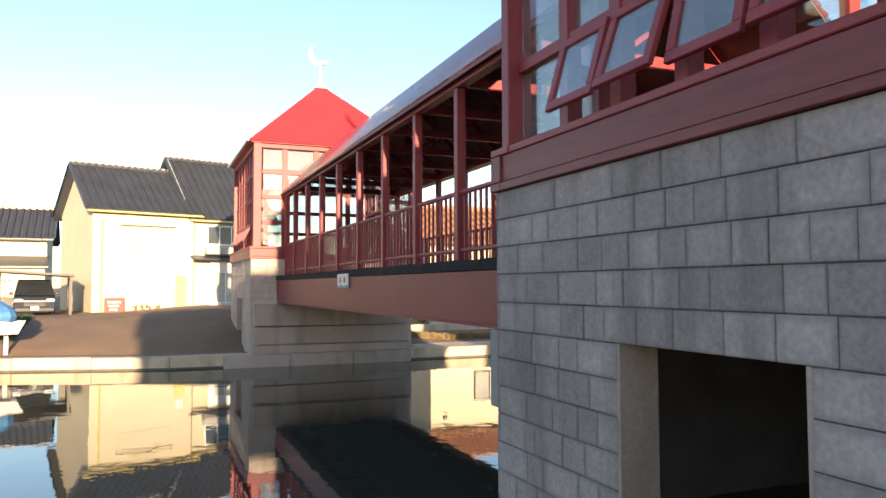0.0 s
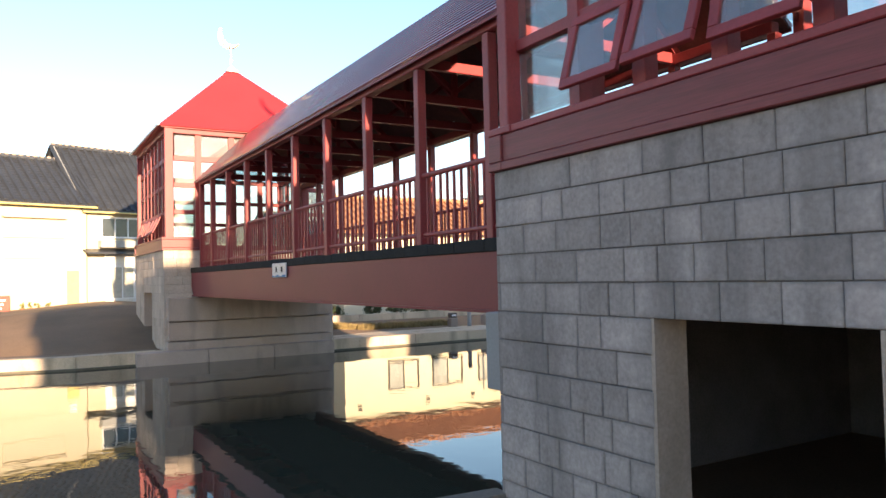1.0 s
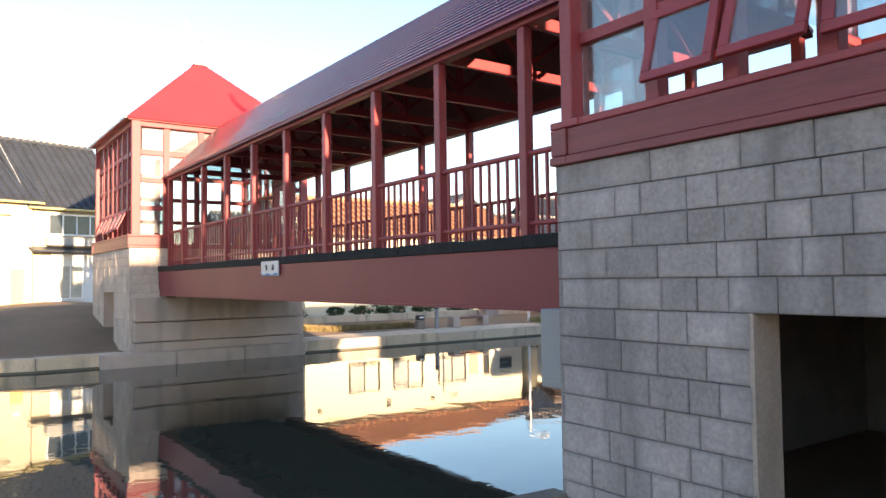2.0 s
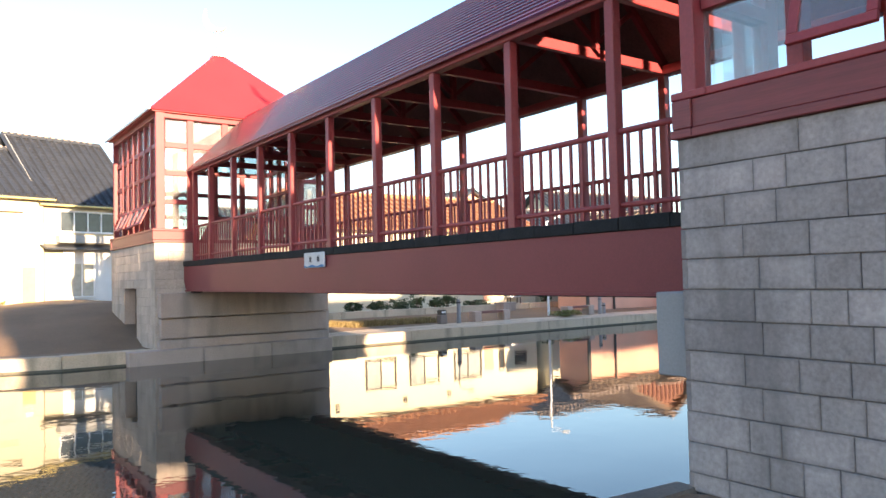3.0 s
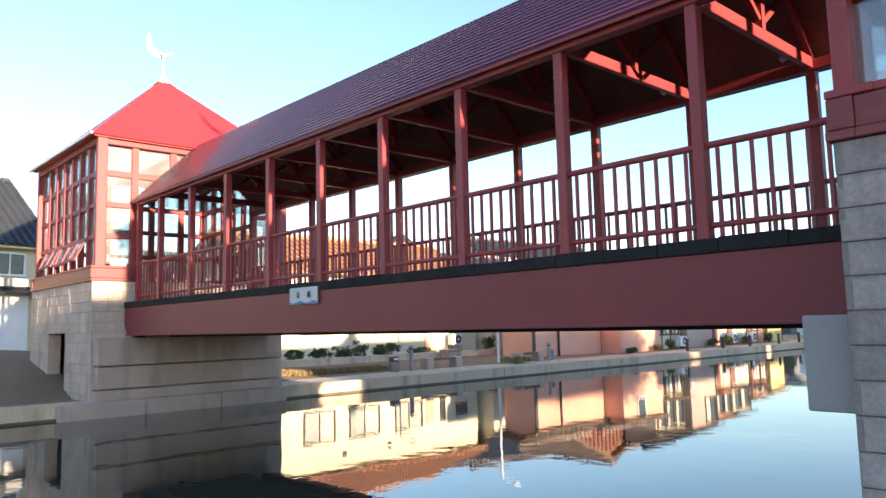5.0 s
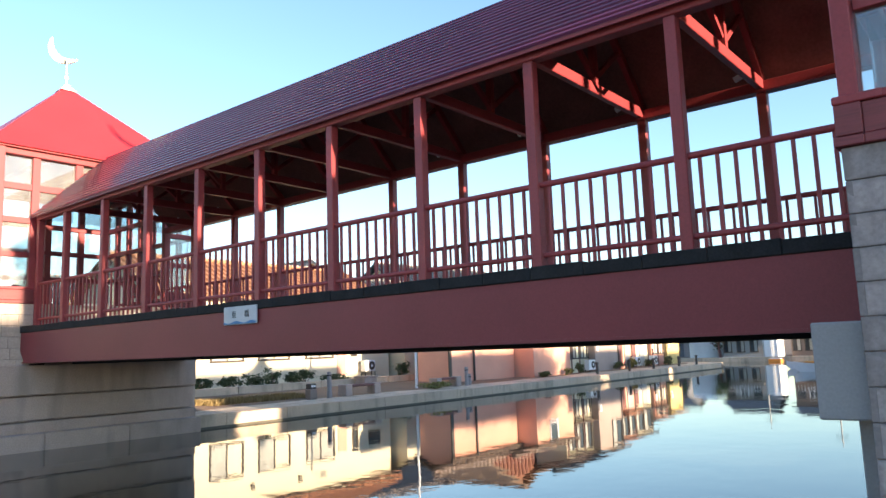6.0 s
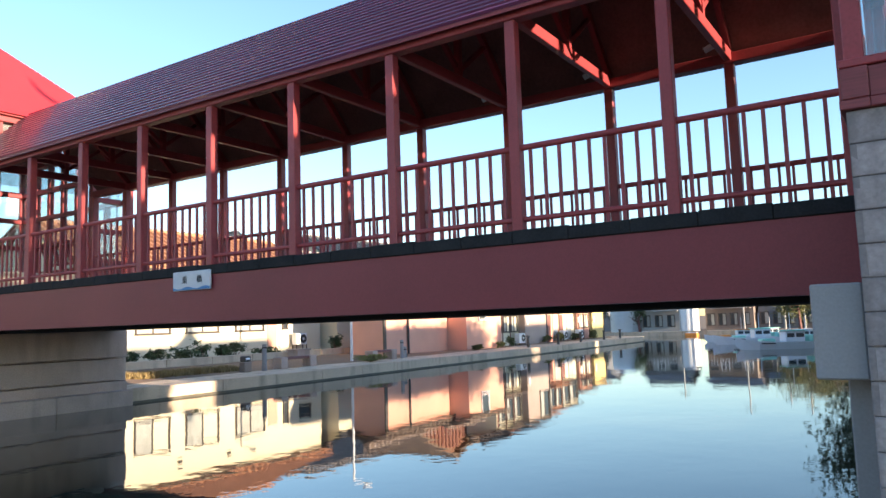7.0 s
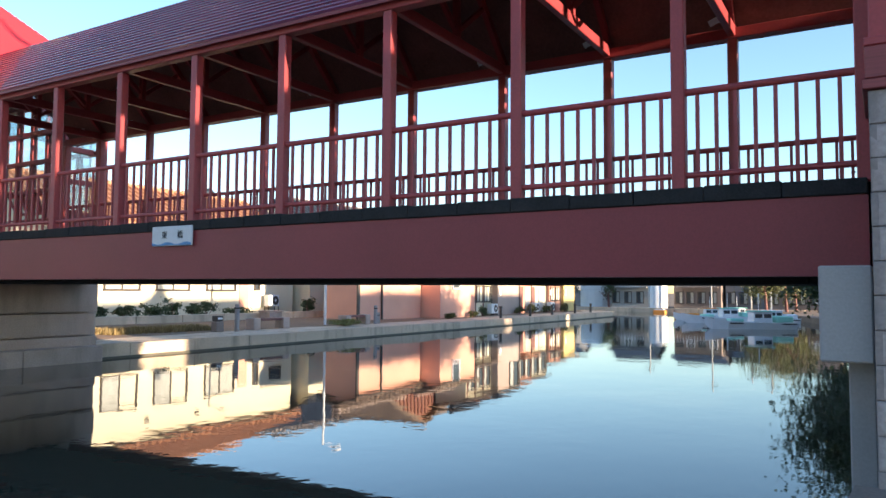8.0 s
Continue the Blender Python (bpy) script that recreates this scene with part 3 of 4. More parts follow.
# ---- bridge ----
def build_bridge():
    b = thing("covered_footbridge", pose(CX, 0, 0), "covered dark red timber footbridge across the canal", "bridge")
    y0, y1 = NT_N + 0.03, FT_S - 0.03
    for s in (-1, 1):
        x = s * 2.15
        part("girder", prism([(y0, 0.93), (y1 - 0.25, 0.93), (y1, 1.20), (y1, 1.675), (y0, 1.675)], "x", x - 0.10, x + 0.10), GIRDER, b, "deep red-brown painted steel girder")
        part("girder_flange", box(x - 0.15, x + 0.15, y0, y1 - 0.26, 0.893, 0.929), GIRDER, b)
        n = 26
        for i in range(n):
            ya, yb = y0 + (y1 - y0) * i / n, y0 + (y1 - y0) * (i + 1) / n
            part("deck_edge", box(s * 2.08 - 0.20, s * 2.08 + 0.20, ya + 0.002, yb - 0.002, 1.68, 1.835 + 0.008 * (i * 5 % 3), 0.01), DARK, b)
        for y in POSTS_Y[1:-1]:
            part("post", box(s * POST_X + POST_OFF - 0.075, s * POST_X + POST_OFF + 0.075, y - 0.075, y + 0.075, 1.84, EAVE_Z - 0.04, 0.012), RED, b)
        for y in (POSTS_Y[0] + 0.19, POSTS_Y[-1] - 0.42):
            part("post", box(s * POST_X + POST_OFF - 0.075, s * POST_X + POST_OFF + 0.075, y - 0.075, y + 0.075, 1.84, EAVE_Z - 0.04, 0.012), RED, b)
        part("eave_beam", box(s * POST_X + POST_OFF - 0.09, s * POST_X + POST_OFF + 0.09, y0, y1, EAVE_Z - 0.04, EAVE_Z + 0.13, 0.012), RED, b)
        for i in range(10):
            ya, yb = POSTS_Y[i] + 0.075, POSTS_Y[i + 1] - 0.075
            ya, yb = max(ya, y0 + 0.02), min(yb, y1 - 0.02)
            rail = part("railing", tube((s * POST_X + POST_OFF, ya, 2.97), (s * POST_X + POST_OFF, yb, 2.97), 0.042, n=12), RED, b)
            part("bottom_rail", tube((s * POST_X + POST_OFF, ya, 2.03), (s * POST_X + POST_OFF, yb, 2.03), 0.036), RED, rail)
            for k in range(9):
                y = POSTS_Y[i] + 0.2 * (k + 1)
                if ya < y < yb:
                    part("baluster", box(s * POST_X + POST_OFF - 0.017, s * POST_X + POST_OFF + 0.017, y - 0.02, y + 0.02, 1.835, 2.95), RED, rail)
    part("deck", box(-1.87, 1.87, y0 - 0.3, y1 + 0.3, 1.60, 1.845), DARK, b)
    for i in range(10):
        part("cross_beam", box(-2.04, 2.04, 7.6 + 2 * i - 0.08, 7.6 + 2 * i + 0.08, 1.25, 1.595), GIRDER, b)
    # dark box added between the girders to give the underside its dark strip
    part("added_soffit", box(-1.15, 1.25, y0 + 0.6, y1 - 0.5, 0.83, 1.0, 0.02), DARK, b, "dark box added for the shaded underside of the deck")
    for i in range(10):
        for x in (-0.9, 1.0):
            part("soffit_hanger", box(x - 0.03, x + 0.03, 7.6 + 2 * i - 0.03, 7.6 + 2 * i + 0.03, 1.0, 1.25), DARK, b)
    # roof in lapped sheets, dark boarded underside
    run, k = 2.05, (RIDGE_Z - EAVE_Z - 0.06) / 2.05
    n = 17
    for s in (-1, 1):
        for i in range(n):
            xa, xb = run * (1 - i / n), run * (1 - (i + 1) / n)
            za, zb = EAVE_Z + 0.10 + k * (run - xa), EAVE_Z + 0.10 + k * (run - xb)
            lip = [(xa - 0.004, za - 0.012), (xa + 0.030, za - 0.012), (xa + 0.052, za + 0.022), (xa + 0.036, za + 0.050)]
            part("roof_sheet", prism([(s * (xa - 0.02), za - 0.012)] + [(s * p, q) for p, q in lip] + [(s * (xb + 0.0), zb + 0.010), (s * (xb - 0.02), zb - 0.012)], "y", NT_N + 0.005, FT_S - 0.005), ROOF_DARK, b)
        part("roof_boarding", prism([(s * (run - 0.03), EAVE_Z + 0.055), (s * (run - 0.03), EAVE_Z + 0.08), (0, RIDGE_Z - 0.03), (0, RIDGE_Z - 0.10)], "y", NT_N + 0.01, FT_S - 0.01), WOOD_DARK, b)
        part("fascia", box(s * (run + 0.022) - 0.012, s * (run + 0.022) + 0.012, NT_N + 0.006, FT_S - 0.006, EAVE_Z + 0.03, EAVE_Z + 0.082), GIRDER, b)
    part("ridge_cap", prism([(-0.14, RIDGE_Z - 0.09), (0, RIDGE_Z + 0.06), (0.14, RIDGE_Z - 0.09), (0, RIDGE_Z - 0.02)], "y", NT_N + 0.004, FT_S - 0.004), ROOF_DARK, b)
    for y in POSTS_Y[1:-1]:
        tie = part("tie_beam", box(-POST_X + POST_OFF + 0.092, POST_X + POST_OFF - 0.092, y - 0.055, y + 0.055, EAVE_Z - 0.01, EAVE_Z + 0.16, 0.01), RED, b)
        part("king_post", box(-0.05, 0.05, y - 0.05, y + 0.05, EAVE_Z + 0.161, RIDGE_Z - 0.11), RED, b)
        for s in (-1, 1):
            part("rafter", beam((s * 1.80, y, EAVE_Z + 0.16), (s * 0.05, y, RIDGE_Z - 0.20), 0.09, 0.13), RED, b)
            part("strut", beam((s * 0.06, y, EAVE_Z + 0.30), (s * 0.95, y, EAVE_Z + 0.98), 0.07, 0.08), RED, b)
        lamp = part("spotlight", tube((1.25, y + 0.10, EAVE_Z + 0.16), (1.25, y + 0.26, EAVE_Z + 0.10), 0.05), METAL, b, "small pale spotlight on the tie beam")
        part("bracket", box(1.235, 1.265, y + 0.056, y + 0.12, EAVE_Z + 0.10, EAVE_Z + 0.2), METAL, lamp)
    # name plate with its two characters
    plate = part("name_plate", box(-2.31, -2.27, 16.16, 17.13, 1.43, 1.755, 0.012), PLATE, b, "pale blue-white enamel name plate with dark characters")
    part("plate_holder", box(-2.268, -2.251, 16.2, 17.1, 1.48, 1.67), DARK, plate)
    for ch, y in (("東", 16.88), ("橋", 16.50)):
        cu = bpy.data.curves.new("character", "FONT")
        cu.body, cu.size, cu.extrude = ch, 0.14, 0.002
        tmp = bpy.data.objects.new("character", cu)
        scene.collection.objects.link(tmp)
        me = bpy.data.meshes.new_from_object(tmp)
        bpy.data.objects.remove(tmp)
        me.materials.clear()
        me.materials.append(DARK)
        ob = part("character", me, None, plate)
        ob.matrix_basis = pose(-2.3135, y, 1.56, 90, 0, -90)
    wave = [(17.12, 1.44), (16.17, 1.44)] + [(16.17 + 0.079 * i, 1.475 + 0.02 * math.sin(i * 1.1)) for i in range(13)]
    part("wave_stripe", prism(wave, "x", -2.3135, -2.3105), BLUE_PAINT, plate, "blue wave stripe along the plate")
    return b


bridge = build_bridge()


# ---- houses ----
def roof_tiles(w, x_over, length, ribs):
    """Round cover tiles running down one roof slope and stepped courses between them; y runs down the slope."""
    bm = bmesh.new()
    x0, x1 = -x_over, w + x_over
    n = ribs
    for i in range(n + 1):
        x = x0 + (x1 - x0) * i / n
        prof = [(x - 0.11, 0.0), (x - 0.06, 0.13), (x + 0.06, 0.13), (x + 0.11, 0.0)]
        lo = [bm.verts.new((p, 0, h)) for p, h in prof]
        hi = [bm.verts.new((p, length, h)) for p, h in prof]
        for k in range(3):
            bm.faces.new((lo[k], lo[k + 1], hi[k + 1], hi[k]))
        bm.faces.new(hi)
    m = max(2, int(length / 0.28))
    for j in range(m):
        ya, yb = length * j / m, length * (j + 1) / m
        v = [bm.verts.new(p) for p in ((x0, ya, 0.0), (x1, ya, 0.0), (x1, yb, 0.025), (x0, yb, 0.025), (x0, yb, 0.0), (x1, yb, 0.0))]
        bm.faces.new((v[0], v[1], v[2], v[3]))
        bm.faces.new((v[3], v[2], v[5], v[4]))
    return bm


def house(x, y, z, angle, w, d, eave, ridge, wall, roof, label, over=0.4, tiles=True, gutter=None):
    """A gabled house; its long front, along local x, looks to local -y."""
    h = thing("house", pose(x, y, z, 0, 0, angle), label, "house")
    part("wall", prism([(0, -0.3), (d, -0.3), (d, eave), (d / 2, ridge - 0.12), (0, eave)], "x", 0, w), wall, h)
    k = (ridge - eave) / (d / 2)
    for a, s in ((-over, 1), (d + over, -1)):
        ze = eave - over * k
        slope = part("roof_slope", prism([(a, ze), (d / 2, ridge), (d / 2, ridge + 0.14), (a, ze + 0.14)], "x", -over, w + over), roof, h)
        if tiles:
            length = math.hypot(d / 2 + over, ridge - ze)
            bm = roof_tiles(w, over, length, int((w + 2 * over) / 0.42))
            if s == 1:
                bm.transform(Matrix.Rotation(math.pi, 4, "Z") @ Matrix.Translation((-w, 0, 0)))
                bm.transform(Matrix.Translation((0, d / 2, ridge + 0.145)) @ Matrix.Rotation(math.atan(k), 4, "X"))
            else:
                bm.transform(Matrix.Translation((0, d / 2, ridge + 0.145)) @ Matrix.Rotation(-math.atan(k), 4, "X"))
            tagged(part("tiling", bm, roof, slope), kind="stuff")
    ridge_beam = part("ridge", box(-over - 0.02, w + over + 0.02, d / 2 - 0.14, d / 2 + 0.14, ridge + 0.10, ridge + 0.34, 0.04), roof, h)
    if tiles:
        caps = joined(*[box(-over + 0.36 * i, -over + 0.36 * i + 0.2, d / 2 - 0.17, d / 2 + 0.17, ridge + 0.27, ridge + 0.39, 0.03) for i in range(int((w + 2 * over) / 0.36))])
        tagged(part("ridge_capping", caps, BROWN_PALE, ridge_beam, "pale mortared ridge capping"), "pale mortared ridge capping", kind="stuff")
    part("eave_gutter", tube((-over, -over - 0.06, eave - over * k + 0.02), (w + over, -over - 0.06, eave - over * k + 0.02), 0.055), gutter or DARKFRAME, h)
    return h


def window(h, x0, x1, z0, z1, panes=2, frame_mat=None, deep=0.05, y=0.0, glass=None):
    """A framed window on a house's front, with its panes and sill."""
    f = frame_mat or METAL
    bm = joined(box(x0 - 0.05, x1 + 0.05, y - deep - 0.03, y - 0.002, z1, z1 + 0.06), box(x0 - 0.05, x0, y - deep - 0.03, y - 0.002, z0, z1),
                box(x1, x1 + 0.05, y - deep - 0.03, y - 0.002, z0, z1))
    win = part("window", bm, f, h)
    part("sill", box(x0 - 0.08, x1 + 0.08, y - deep - 0.07, y - 0.002, z0 - 0.06, z0), f, win)
    w = (x1 - x0) / panes
    for i in range(panes):
        a, b = x0 + w * i, x0 + w * (i + 1)
        part("pane", box(a + 0.03, b - 0.03, y - 0.02, y - 0.004, z0 + 0.03, z1 - 0.03), (glass[i % len(glass)] if glass else DARKGLASS), win)
        part("sash", joined(box(a, a + 0.03, y - deep, y - 0.003, z0, z1), box(b - 0.03, b, y - deep, y - 0.003, z0, z1),
                            box(a + 0.03, b - 0.03, y - deep, y - 0.003, z0, z0 + 0.03), box(a + 0.03, b - 0.03, y - deep, y - 0.003, z1 - 0.03, z1)), f, win)
    return win


# the warehouse-like pair on the far bank
ha = house(-2.8, 42.5, 0, 17.4, 5.4, 7, 5.75, 8.25, PLASTER, TILE, "cream two-storey plaster house with dark grey tiled roof", gutter=DOOR_YELLOW)
part("blind_window", joined(box(1.35, 4.25, -0.07, -0.002, 3.80, 4.72, 0.02), box(1.45, 4.15, -0.09, -0.071, 3.9, 4.6, 0.01)), PLASTER, ha)
part("canopy", box(1.3, 4.3, -0.35, -0.002, 4.82, 4.90), PLASTER, ha)
part("string_course", box(0.02, 5.38, -0.06, -0.002, 2.75, 2.90), PLASTER, ha)
part("door", box(4.4, 5.0, -0.05, -0.002, 0.0, 2.1, 0.01), DOOR_YELLOW, ha, "faded yellow wooden door")
shutter = part("shutter", box(1.15, 4.05, -0.03, -0.002, 0.05, 2.65), PLASTER, ha, "cream roller shutter")
for i in range(10):
    part("slat", box(1.2, 4.0, -0.05, -0.031, 0.1 + 0.25 * i, 0.335 + 0.25 * i, 0.008), PLASTER, shutter)
part("downpipe", tube((0.45, -0.08, 0.0), (0.45, -0.08, 5.1), 0.045), DOOR_YELLOW, ha)
part("meter_box", box(4.5, 4.85, -0.12, -0.002, 2.35, 2.65, 0.01), METAL, ha)
hb = house(2.42, 44.3, 0, 17.4, 4.6, 8, 5.6, 9.2, PLASTER, TILE, "cream house with upper window band and shop front", gutter=DOOR_YELLOW)
window(hb, 0.75, 3.65, 3.95, 5.0, 4, METAL, 0.08)
part("window_ledge", box(0.55, 4.0, -0.45, -0.002, 3.35, 3.75, 0.02), STONE_SMOOTH, hb)
part("shop_front", box(0.9, 3.9, -0.08, -0.002, 0.05, 3.0, 0.02), METAL, hb, "white painted shop front")
window(hb, 1.2, 2.5, 0.55, 2.3, 2, METAL, 0.05, -0.08, (PALEGLASS,))
part("lean_to_roof", prism([(-0.9, 2.98), (-0.002, 3.2), (-0.002, 3.3), (-0.9, 3.06)], "x", -0.3, 4.5), TILE, hb)
part("verge", beam((-0.36, -0.4, 5.42), (-0.36, 4.0, 9.42), 0.16, 0.12), STONE_SMOOTH, hb, "pale mortared verge of the roof")
for px in (0.3, 1.2, 2.1):
    pl = thing("snow_guard", hb.matrix_basis @ pose(px + 0.5, 1.6, 7.05, 42, 0, 0), "thin white snow guard rail on dark roof tiles", "snow guard")
    part("rail", box(-0.42, 0.42, -0.02, 0.02, -0.02, 0.02), METAL, pl)
    for q in (-0.35, 0.35):
        part("foot", box(q - 0.015, q + 0.015, -0.02, 0.02, -0.12, -0.02), METAL, pl)
hc = house(-16.5, 56.5, 0, 3, 10, 7, 4.9, 7.0, PLASTER, TILE, "low cream house with a grey roof behind a carport")
part("pent_roof", prism([(-2.2, 2.75), (-0.002, 3.5), (-0.002, 3.62), (-2.2, 2.87)], "x", 0, 10.2), TILE, hc)
part("porch_wall", box(0.3, 10.0, -1.7, -0.003, 0, 2.72), PLASTER, hc)
house(-30, 50, 0, -4, 11, 8, 4.8, 7.4, WHITE, TILE, "white house with a dark tiled roof")

# the white house with the orange roof, and its neighbours along the canal
hw = house(14.2, 37, -0.85, 0, 15, 9, 4.75, 6.9, WHITE, TILE_ORANGE, "long white plaster house with an orange tiled roof")
for x0, x1 in ((2.6, 4.4), (5.4, 7.3), (8.5, 10.4)):
    window(hw, x0, x1, 1.55, 3.05, 2, DARKFRAME, 0.07, 0.0, (PALEGLASS, PALEGLASS if x0 > 8 else WHITE))
part("panel", box(10.75, 11.4, -0.04, -0.002, 0.5, 2.8), PINK, hw, "orange panel beside a window")
window(hw, 11.9, 12.2, 1.6, 2.8, 1, DARKFRAME, 0.06)
window(hw, 13.2, 14.0, 2.0, 2.6, 1, DARKFRAME, 0.06)
for x0 in (0.7, 4.9, 7.9):
    part("vent_hood", box(x0, x0 + 0.22, -0.14, -0.002, 3.7, 3.95, 0.02), DARKFRAME, hw)
house(29.6, 36, -0.85, 0, 9, 8, 4.0, 6.2, WHITE, TILE, "pale house with a dark roof set back from the canal")
house(16, 52, -0.6, 2, 14, 9, 4.5, 7.0, PLASTER, TILE, "cream house behind with a dark tiled roof")
house(40, 44, -0.6, -3, 14, 9, 5.6, 8.6, WHITE, TILE, "white house behind with a dark grey roof")

house(41.5, 55, -0.6, 90, 8, 6.4, 7.4, 9.4, PINK, TILE, "orange rendered gabled house behind the others")
an = thing("antenna", pose(38.6, 57, 8.75), "thin metal television antenna on a tiled roof", "antenna")
part("mast", tube((0, 0, -0.1), (0, 0, 1.9), 0.03), DARKFRAME, an)
for i in range(4):
    part("element", tube((-0.5 + 0.06 * i, 0, 1.2 + 0.2 * i), (0.5 - 0.06 * i, 0, 1.2 + 0.2 * i), 0.015, n=6), DARKFRAME, an)
hp = house(26.7, 30.2, -0.85, 0, 6.1, 2.2, 3.0, 3.45, PINK, TILE_BROWN, "salmon pink rendered house beside the canal", over=0.25)
part("downpipe", tube((2.1, -0.07, 0), (2.1, -0.07, 3.0), 0.06), DARKFRAME, hp)
part("corner_post", box(-0.08, 0.12, -0.08, -0.002, 0, 3.1), DARKFRAME, hp)
hp2 = house(32.9, 28.9, -0.85, 0, 4.2, 3.0, 2.95, 3.35, PINK, TILE_BROWN, "salmon pink house wing with one window", over=0.25)
window(hp2, 1.4, 2.2, 1.75, 2.85, 1, METAL, 0.06)
hg = house(39.2, 31.9, -0.85, 90, 6.5, 7.4, 3.9, 5.7, BROWN_WARM, TILE_BROWN, "house with a brown slatted gable behind the pink one")
for i in range(18):
    part("slat", box(-0.06, -0.004, 0.25 + 0.4 * i, 0.43 + 0.4 * i, 3.0, 4.1 + 1.2 * min(i, 17 - i) / 8.5), WOOD_RED, hg)
ROW = ((37.3, 29.6, 3.5, 4.3, 5.5, WHITE, TILE_BROWN, "white timber-framed house with dark window frames", "framed"),
       (41.0, 29.2, 3.4, 4.5, 5.7, BROWN_PALE, TILE, "plain taupe rendered house by the water", "blind"),
       (44.6, 29.5, 2.6, 4.1, 5.4, PINK, TILE_ORANGE, "orange rendered house with an orange pent roof", "door"),
       (47.4, 29.8, 3.3, 4.1, 5.1, WHITE, TILE, "white house with a dark tiled pent roof", "door"),
       (50.9, 29.6, 2.4, 3.2, 4.1, PINK, TILE_BROWN, "orange-brown framed house by the water", "framed"),
       (53.5, 29.4, 2.5, 2.9, 3.5, DOOR_YELLOW, TILE_ORANGE, "yellow rendered house at the canal bend", "blind"),
       (56.2, 31.0, 2.6, 2.2, 2.8, WHITE, TILE_BROWN, "small white house at the canal bend", "door"))


def town_front(h, w, eave, roof, style):
    """The canal front of a narrow town house: framing, windows, door, pent roof, pipe."""
    n = max(1, int(w / 1.15))
    step = (w - 0.3) / n
    for i in range(n):
        a = 0.25 + step * i
        if style != "blind" or i == n - 1:
            window(h, a, a + step - 0.25, 2.5, eave - 0.35, 2, DARKFRAME, 0.05, 0.0, (PALEGLASS, DARKGLASS))
        if style == "framed":
            part("timber_post", box(a - 0.16, a - 0.08, -0.045, -0.003, 0, eave - 0.1), WOOD_DARK, h)
            window(h, a, a + step - 0.25, 0.9, 1.9, 2, DARKFRAME, 0.05, 0.0, (PALEGLASS, WHITE))
        elif style == "door":
            part("door", box(a, a + min(0.8, step - 0.25), -0.06, -0.003, 0.02, 1.95, 0.01), (WOOD_DARK, STONE_SMOOTH)[i % 2], h)
    if style != "blind":
        part("pent_roof", prism([(-0.75, 2.12), (-0.002, 2.36), (-0.002, 2.44), (-0.75, 2.19)], "x", 0, w), roof, h)
    part("downpipe", tube((w - 0.08, -0.06, 0), (w - 0.08, -0.06, eave - 0.2), 0.035, n=8), DARKFRAME, h)
    part("meter_box", box(0.06, 0.3, -0.12, -0.004, 1.3, 1.75, 0.01), METAL, h)


for x, y, w, eave, ridge, wall, roof, label, style in ROW:
    h = house(x, y, -0.85, 0, w, 7, eave, ridge, wall, roof, label, over=0.3, tiles=False)
    town_front(h, w, eave, roof, style)

# the end of the canal
FAR = ((84, 40, 9, 7, 4.0, 5.2, SLATE, TILE, "slate grey house behind the round tank"),
       (78, 29.0, 4.3, 6, 3.9, 5.0, STONE_SMOOTH, TILE, "pale grey two-storey house on the end quay"),
       (78, 21.4, 4.9, 6, 4.3, 5.2, BROWN_RENDER, TILE, "brown rendered apartment house on the end quay"),
       (79, 17.2, 3.9, 6, 3.7, 4.7, SLATE, TILE, "grey-blue shed house on the end quay"),
       (79, 10.5, 6.4, 7, 4.4, 5.6, BROWN_RENDER, TILE_BROWN, "dark brown house near the moored boats"))
for x, y, w, d, eave, ridge, wall, roof, label in FAR:
    h = house(x, y + w, -0.9, -90, w, d, eave, ridge, wall, roof, label, tiles=False)
    n = max(1, int(w / 1.2))
    for i in range(n):
        a = 0.2 + (w - 0.2) / n * i
        window(h, a, a + 0.75, 2.6, 3.4 if eave > 3.5 else 3.0, 2, METAL if i % 2 else DARKFRAME, 0.05)
        window(h, a, a + 0.75, 0.5, 1.7, 2, DARKFRAME, 0.05, 0.0, (DARKGLASS, PALEGLASS))
    if w > 4 and wall is not SLATE:
        balcony = part("balcony", box(0.2, w - 0.2, -0.8, -0.004, 2.15, 2.25), wall, h)
        part("balcony_rail", joined(box(0.2, w - 0.2, -0.8, -0.76, 2.75, 2.8), *[box(0.2 + 0.3 * i, 0.24 + 0.3 * i, -0.8, -0.76, 2.251, 2.749) for i in range(int((w - 0.4) / 0.3))]), METAL, balcony)
for x, y, r, tall in ((80.5, 35.9, 1.9, 3.3), (76.6, 27.65, 1.0, 2.9)):
    t = thing("storage_tank", pose(x, y, -0.97), "pale round storage tank with a domed top", "tank", "storage tanks")
    bm = bmesh.new()
    bmesh.ops.create_cone(bm, cap_ends=True, segments=28, radius1=r, radius2=r, depth=tall, matrix=Matrix.Translation((0, 0, tall / 2)))
    part("shell", bm, METAL, t)
    bm = bmesh.new()
    bmesh.ops.create_uvsphere(bm, u_segments=28, v_segments=10, radius=r, matrix=Matrix.Diagonal((1, 1, 0.35, 1)))
    bmesh.ops.delete(bm, geom=[v for v in bm.verts if v.co.z < -0.01], context="VERTS")
    bm.transform(Matrix.Translation((0, 0, tall)))
    part("dome", bm, METAL, t)
for x, y, tall in ((76.0, 28.4, 6.3), (75.5, 21.9, 7.6), (75.0, 18.0, 6.6), (70.0, 15.6, 6.8)):
    u = thing("utility_pole", pose(x, y, -0.98), "thin grey utility pole on the end quay", "utility pole", "utility poles")
    part("shaft", tube((0, 0, 0), (0, 0, tall), 0.09, 0.06, 10), STONE_SMOOTH, u)
    part("cross_arm", box(-0.04, 0.04, -0.55, 0.55, tall - 0.55, tall - 0.47), DARKFRAME, u)

